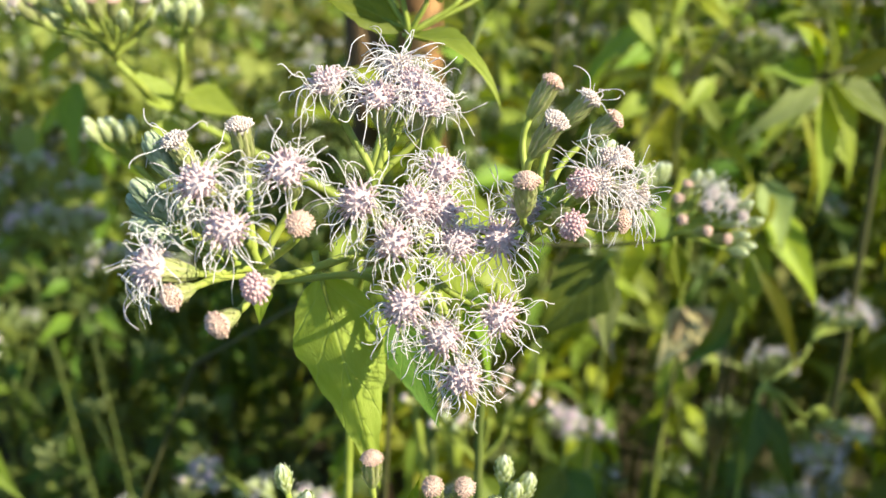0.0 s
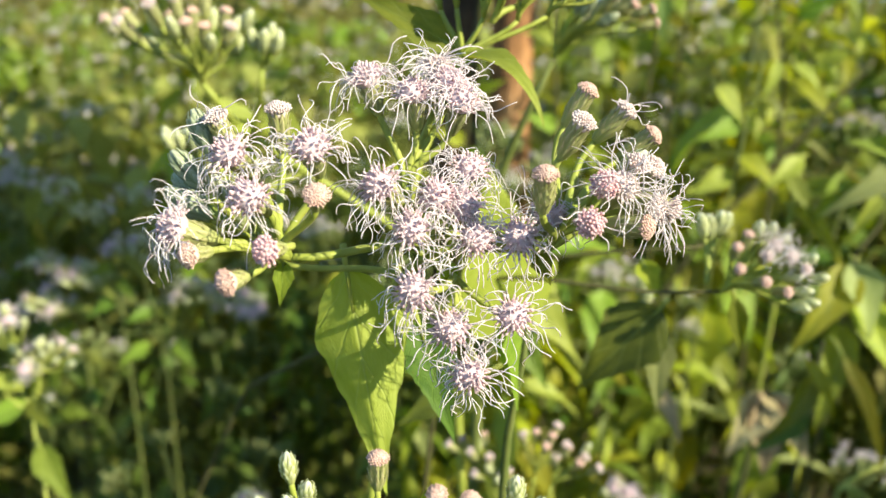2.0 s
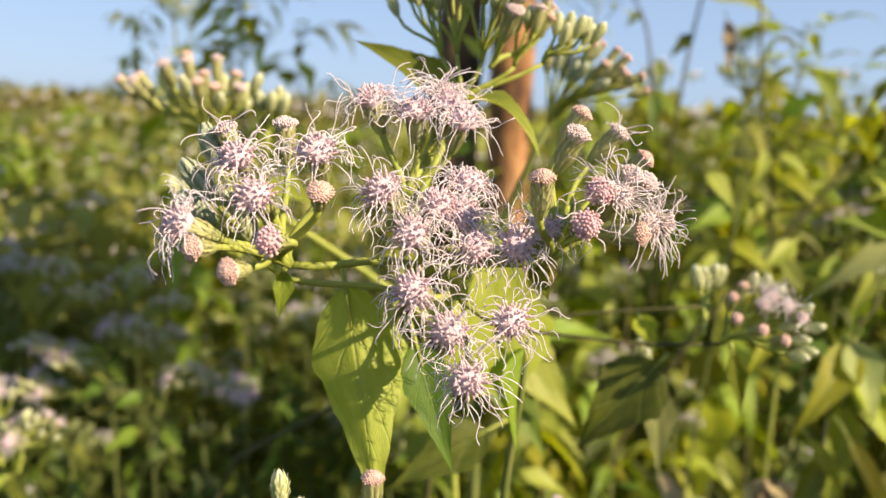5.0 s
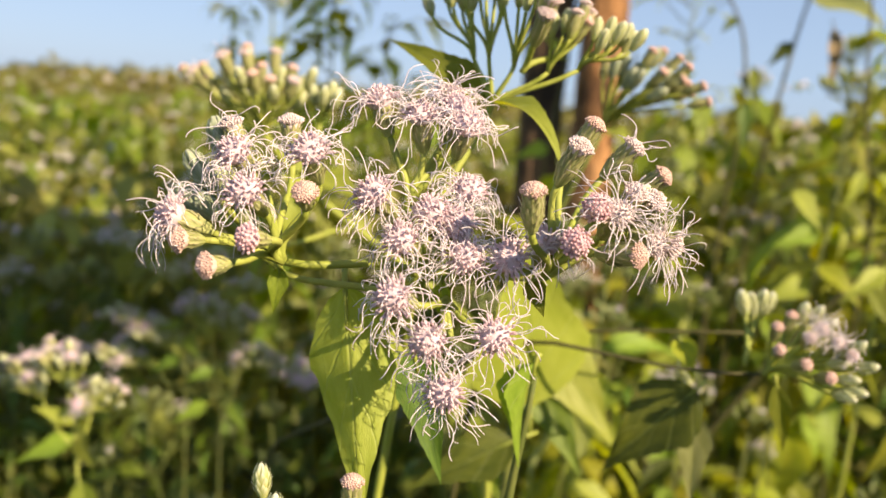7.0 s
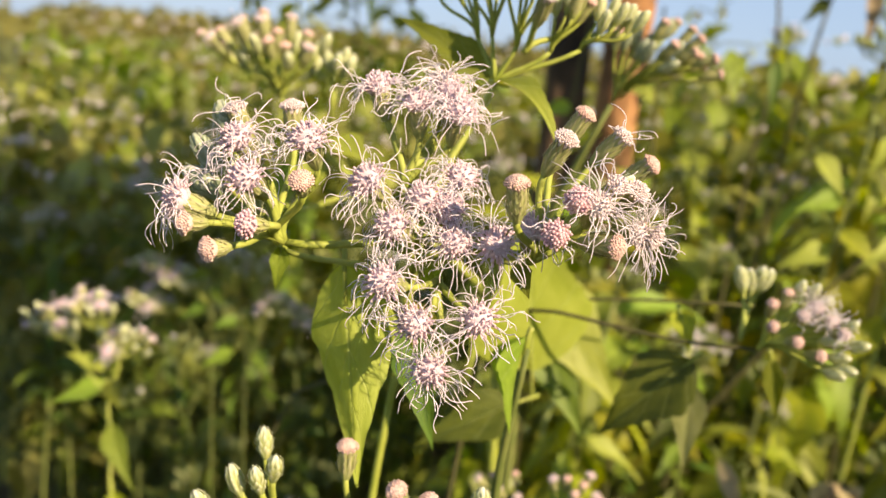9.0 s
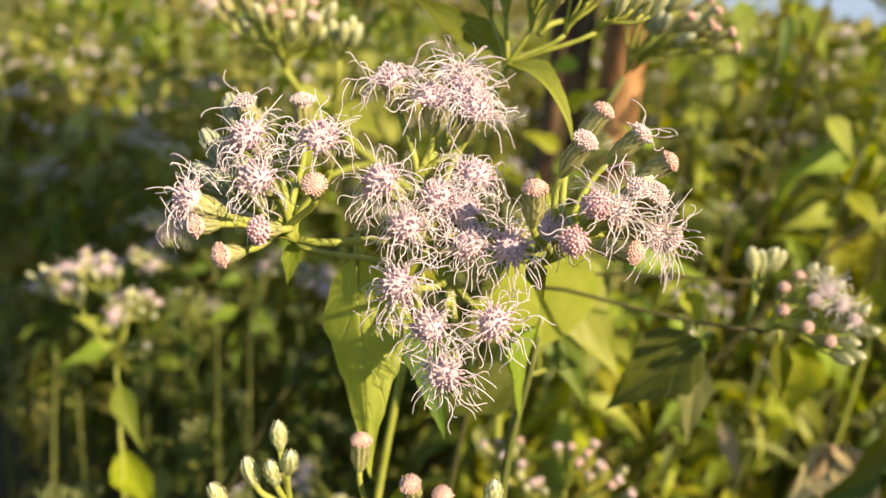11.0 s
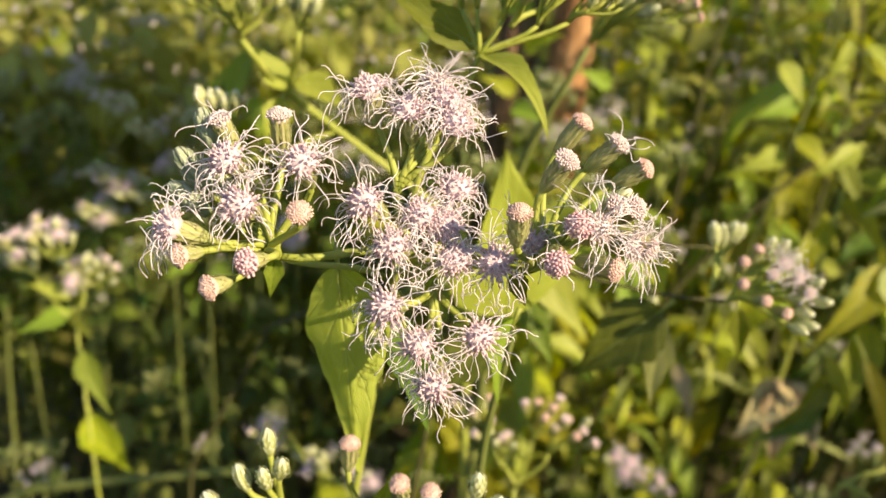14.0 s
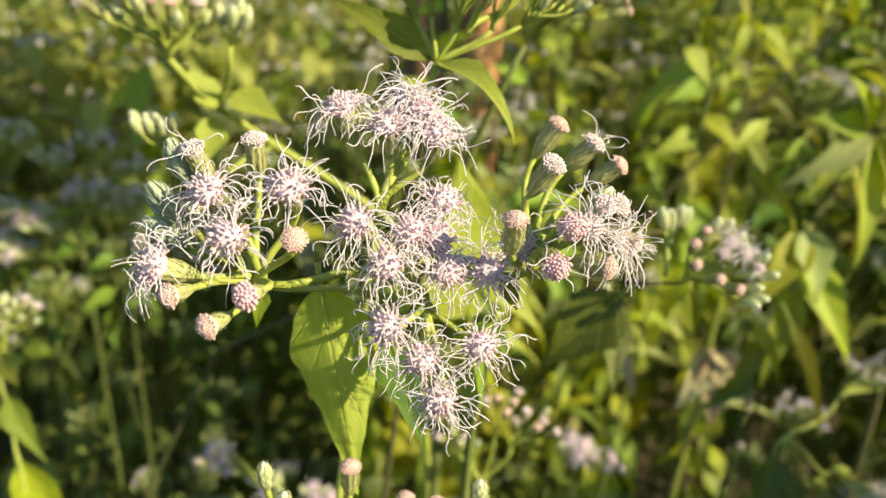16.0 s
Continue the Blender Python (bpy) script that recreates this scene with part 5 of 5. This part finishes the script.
# ---- tree trunks ----
def trunk(x, y, r, lean, seed, mat):
    ob = thing("tree_trunk", (x, y, 0), "rusty brown rough-barked slender tree trunk", "tree", "slender trunks")
    rr = random.Random(seed)
    g = Geo()
    n, sides = 120, 16
    rows = []
    for k in range(n):
        z = -0.05 + 3.2 * k / (n - 1)
        row = []
        for j in range(sides + 1):
            a = 2 * math.pi * j / sides
            rad = r * (1.25 - 0.12 * z + 0.26 * noise.noise((math.cos(a) * 2, math.sin(a) * 2, z * 6 + seed)) + 0.10 * noise.noise((math.cos(a) * 5, math.sin(a) * 5, z * 30 + seed)))
            row.append((lean * z + 0.012 * math.sin(2.1 * z + seed) + rad * math.cos(a), rad * math.sin(a), z))
        rows.append(row)
    g.grid(rows)
    ob2 = part("trunk", g.mesh("trunk", mat), ob)
    ob2.matrix_parent_inverse = Matrix()
    crown = Geo()
    for _ in range(500):
        c = np.array([rr.gauss(0, 0.35), rr.gauss(0, 0.35), 3.2 + rr.gauss(0, 0.25)])
        u = np.array([rr.gauss(0, 1), rr.gauss(0, 1), rr.gauss(0, 0.6)])
        u /= np.linalg.norm(u)
        w = np.cross(u, (0, 0, 1.0)) + 1e-3
        crown.add([tuple(c - u * 0.05), tuple(c + w * 0.02), tuple(c + u * 0.05), tuple(c - w * 0.02)], [(0, 1, 2, 3)], [(0.5, 0), (1, 0.4), (0.5, 1), (0, 0.4)])
    cr = part("crown", crown.mesh("crown", LEAF_FIELD), ob)
    cr.matrix_parent_inverse = Matrix()
    return ob


def shade_tree(x, y, crown_at, spread):
    """A small unseen tree beside the thicket on the sunny side, added so that its crown shades the weeds beyond."""
    ob = thing("small_tree", (x, y, 0), "small unseen leafy tree added to shade the weeds", "tree")
    rr = random.Random(71)
    top = np.subtract(crown_at, (x, y, 0))
    g = Geo()
    g.tube(bow((0, 0, 0), top - np.array([0, 0, 0.25]), (0, 0, 1), (top[0], top[1], 0.8), 12), np.linspace(0.035, 0.014, 12), 10)
    for k in range(9):
        end = top + np.array([math.cos(k * 2.4) * spread[0] * 0.8, math.sin(k * 2.4) * spread[1] * 0.8, rr.uniform(-0.1, 0.15)])
        g.tube(bow(top - np.array([0, 0, 0.26]), end, (0, 0, 1), (math.cos(k * 2.4), math.sin(k * 2.4), 0.2), 7), np.linspace(0.011, 0.003, 7), 6)
    part("trunk", g.mesh("trunk", BARK_SHADED), ob).matrix_parent_inverse = Matrix()
    crown = Geo()
    for _ in range(700):
        d = np.array([rr.gauss(0, 1), rr.gauss(0, 1), rr.gauss(0, 1)])
        d *= rr.random() ** 0.4 / np.linalg.norm(d)
        c = top + d * np.array(spread) * (1 + 0.25 * noise.noise(tuple(d * 2.5)))
        u = np.array([rr.gauss(0, 1), rr.gauss(0, 1), rr.gauss(0, 0.6)])
        u /= np.linalg.norm(u)
        w = np.cross(u, np.array([rr.gauss(0, 0.5), rr.gauss(0, 0.5), 1.0]))
        w /= np.linalg.norm(w)
        crown.add([tuple(c - u * 0.05), tuple(c + w * 0.022), tuple(c + u * 0.05), tuple(c - w * 0.022)], [(0, 1, 2, 3)], [(0.5, 0), (1, 0.4), (0.5, 1), (0, 0.4)])
    leaves = part("crown", crown.mesh("crown", LEAF_FIELD), ob)
    leaves.matrix_parent_inverse = Matrix()
    tagged(leaves, kind="stuff")


# stands out of view; the crown is placed by where its shadow falls
shade_tree(1.20, -0.15, (1.15, -0.20, 2.13), (0.23, 0.21, 0.12))
trunk(-0.018, 0.66, 0.0175, 0.0, 1, BARK)
trunk(-0.070, 0.68, 0.0175, 0.008, 2, BARK_SHADED)


# ---- tall bare twigs with hanging leaves ----
def twig(base, joints, leaves, label):
    ob = thing("tall_twig", (*base, 0.0), label, "plant", "tall twigs")
    pts = [(*base, 0.0), *joints]
    g = Geo()
    line = []
    for k in range(len(pts) - 1):
        seg = bow(pts[k], pts[k + 1], np.subtract(pts[k + 1], pts[max(0, k - 1)]), np.subtract(pts[min(len(pts) - 1, k + 2)], pts[k]), 6, 0.3)
        line += list(seg if k == 0 else seg[1:])
    g.tube(line, np.linspace(0.0018, 0.0008, len(line)), 6)
    part("stem", g.mesh("stem", STEM_BROWN), ob)
    for root, tip, w, lm, seed in leaves:
        stalked_leaf(ob, root, tip, (0.2, -0.8, 0.4), w, lm, 0.4, 0.5, seed, 0.15, STEM_BROWN)
    return ob


lime = thing("leafy_shoot", (0.19, 0.33, 0.0), "slanting shoot with long hanging lime-green leaves", "plant", "nearer shoots")
branch(lime, np.concatenate([bow((0.19, 0.33, 0.0), mm(196, 318, 1130), (0, 0, 1), (-0.1, 0, 1), 10), bow(mm(196, 318, 1130), mm(162, 309, 1138), (-0.1, 0, 1), (-0.9, -0.1, -0.4), 7)[1:]]), np.linspace(0.003, 0.0009, 16), "main_stem", STEM_BROWN)
for root, tip, w, lm, seed in (
    ((162, 309, 1137), (165, 302, 1077), 0.016, LEAF_LIGHT, 171), ((164, 309, 1136), (179, 304, 1090), 0.014, LEAF_LIGHT, 172), ((160, 309, 1137), (126, 304, 1111), 0.013, LEAF_PALE, 173), ((166, 310, 1138), (196, 303, 1112), 0.017, LEAF, 174),
    ((158, 310, 1138), (132, 306, 1142), 0.014, LEAF, 175), ((160, 310, 1139), (142, 306, 1161), 0.013, LEAF_YELLOW, 176), ((164, 310, 1139), (155, 305, 1163), 0.012, LEAF, 177), ((172, 312, 1140), (196, 306, 1150), 0.013, LEAF_YELLOW, 178),
):
    stalked_leaf(lime, mm(*root), mm(*tip), (0.35, -0.75, 0.55), w, lm, 0.35, 0.5, seed, 0.1, STEM_BROWN)
pale = thing("leafy_shoot", (0.12, 0.46, 0.0), "thin shoot with scattered small lit leaves", "plant", "nearer shoots")
branch(pale, bow((0.12, 0.46, 0.0), mm(132, 440, 1168), (0, 0, 1), (0.1, 0, 1), 14), np.linspace(0.003, 0.0007, 14), "main_stem", STEM_FIELD)
for root, tip, w, lm, seed in (
    ((104, 420, 1153), (119, 412, 1133), 0.015, LEAF_LIGHT, 181), ((142, 445, 1166), (134, 440, 1143), 0.009, LEAF_LIGHT, 182), ((150, 445, 1165), (165, 440, 1149), 0.010, LEAF_LIGHT, 183), ((130, 445, 1150), (150, 438, 1130), 0.012, LEAF, 184),
    ((126, 445, 1130), (100, 436, 1118), 0.013, LEAF, 185), ((128, 445, 1110), (152, 436, 1090), 0.015, LEAF_YELLOW, 186), ((126, 445, 1100), (98, 436, 1085), 0.015, LEAF_LIGHT, 187),
):
    stalked_leaf(pale, mm(*root), mm(*tip), (0.35, -0.75, 0.55), w, lm, 0.3, 0.4, seed, 0.3, STEM_FIELD)

twig((0.10, 0.62), [(0.11, 0.60, 1.10), (0.116, 0.60, 1.20), (0.128, 0.60, 1.29), (0.150, 0.60, 1.36)],
     [((0.128, 0.6, 1.285), (0.176, 0.59, 1.262), 0.032, LEAF_PALE, 91), ((0.146, 0.6, 1.262), (0.149, 0.595, 1.212), 0.012, LEAF_DRY, 92), ((0.12, 0.6, 1.25), (0.105, 0.6, 1.232), 0.012, LEAF_DEEP, 93)],
     "thin bare twig with a few hanging leaves")
twig((0.085, 0.60), [(0.088, 0.58, 1.12), (0.090, 0.57, 1.19), (0.082, 0.57, 1.25), (0.06, 0.57, 1.29)],
     [((0.092, 0.57, 1.228), (0.094, 0.565, 1.205), 0.009, LEAF, 94), ((0.09, 0.57, 1.205), (0.092, 0.565, 1.165), 0.012, LEAF_DEEP, 95), ((0.075, 0.57, 1.262), (0.066, 0.565, 1.25), 0.009, LEAF_DEEP, 96)],
     "thin curved twig with small dark leaves")
twig((0.19, 0.58), [(0.185, 0.56, 1.12), (0.165, 0.55, 1.20), (0.155, 0.55, 1.28)],
     [((0.2, 0.55, 1.22), (0.215, 0.545, 1.19), 0.018, LEAF, 97), ((0.18, 0.55, 1.19), (0.205, 0.545, 1.205), 0.016, LEAF, 98), ((0.185, 0.555, 1.15), (0.215, 0.545, 1.12), 0.02, LEAF_YELLOW, 99)],
     "thin twig with bright green leaves")

twig((-0.05, 0.53), [(-0.046, 0.51, 1.05), (-0.040, 0.50, 1.16), (-0.032, 0.50, 1.24), (-0.026, 0.50, 1.30)],
     [((-0.042, 0.5, 1.13), (-0.016, 0.49, 1.145), 0.014, LEAF_YELLOW, 131), ((-0.040, 0.5, 1.16), (-0.062, 0.49, 1.150), 0.013, LEAF, 132), ((-0.034, 0.5, 1.22), (-0.052, 0.495, 1.235), 0.011, LEAF_LIGHT, 133), ((-0.045, 0.5, 1.09), (-0.020, 0.49, 1.085), 0.015, LEAF, 134), ((-0.044, 0.5, 1.10), (-0.070, 0.49, 1.11), 0.014, LEAF_YELLOW, 135)],
     "thin leafy twig before the tree trunks")
twig((0.03, 0.55), [(0.024, 0.53, 1.05), (0.018, 0.52, 1.13), (0.012, 0.52, 1.19), (0.010, 0.52, 1.23)],
     [((0.02, 0.52, 1.11), (-0.006, 0.51, 1.12), 0.014, LEAF, 136), ((0.02, 0.52, 1.12), (0.042, 0.51, 1.13), 0.013, LEAF_YELLOW, 137), ((0.014, 0.52, 1.17), (-0.010, 0.51, 1.175), 0.012, LEAF_LIGHT, 138), ((0.022, 0.53, 1.07), (0.0, 0.51, 1.06), 0.016, LEAF_YELLOW, 139), ((0.022, 0.53, 1.08), (0.048, 0.51, 1.085), 0.015, LEAF, 140)],
     "thin leafy twig before the tree trunks")


def leafy_twig(base, top, reach, count, size, mats, seed, label):
    """A tall thin shoot whose upper part carries many small leaves on short side twigs."""
    rr = random.Random(seed)
    ob = thing("leafy_twig", (*base, 0.0), label, "plant", "leafy twigs against the sky")
    line = bow((*base, 0.0), top, (0, 0, 1), (top[0] - base[0], top[1] - base[1], 0.6), 14, 0.35)
    g = Geo()
    g.tube(line, np.linspace(0.0028, 0.0007, 14), 5)
    part("stem", g.mesh("stem", STEM_FIELD), ob)
    for _ in range(count):
        q = 12.95 - 1.5 * rr.random() ** 1.3
        root = Vector(line[int(q)]).lerp(Vector(line[int(q) + 1]), q - int(q))
        a, out = rr.uniform(0, 6.28), reach * rr.uniform(0.1, 1.0)
        tip = root + Vector((math.cos(a) * out, math.sin(a) * out, out * rr.uniform(0.1, 0.9)))
        g = Geo()
        g.tube(bow(root, tip, (math.cos(a), math.sin(a), 0.6), (math.cos(a), math.sin(a), 0.2), 5), np.linspace(0.0007, 0.0004, 5), 4)
        part("side_twig", g.mesh("side_twig", STEM_FIELD), ob)
        for _ in range(2):
            part("leaf", leaf_lib(rr.choice(mats), rr.randrange(6)), ob, leaf_pose(root.lerp(tip, rr.uniform(0.5, 1.0)), a + rr.uniform(-1.2, 1.2), rr.uniform(-0.9, 0.6), size * rr.uniform(0.6, 1.2), rr))
    return ob


AIRY = [LEAF_LIGHT, LEAF, LEAF_LIGHT, LEAF_YELLOW]
for base, top, reach, count, size, seed in (
    ((-0.34, 0.62), (-0.352, 0.60, 1.258), 0.024, 30, 0.022, 301), ((-0.26, 0.62), (-0.250, 0.60, 1.300), 0.045, 44, 0.034, 302), ((-0.20, 0.66), (-0.215, 0.64, 1.250), 0.045, 22, 0.036, 303),
    ((0.05, 0.70), (0.050, 0.68, 1.300), 0.06, 26, 0.018, 304), ((0.20, 0.62), (0.205, 0.60, 1.262), 0.038, 34, 0.034, 305), ((0.24, 0.60), (0.225, 0.58, 1.215), 0.050, 32, 0.038, 306), ((0.15, 0.66), (0.148, 0.64, 1.150), 0.04, 18, 0.032, 307),
):
    leafy_twig(base, top, reach, count, size, AIRY, seed, "tall thin shoot with small bright leaves against the sky")
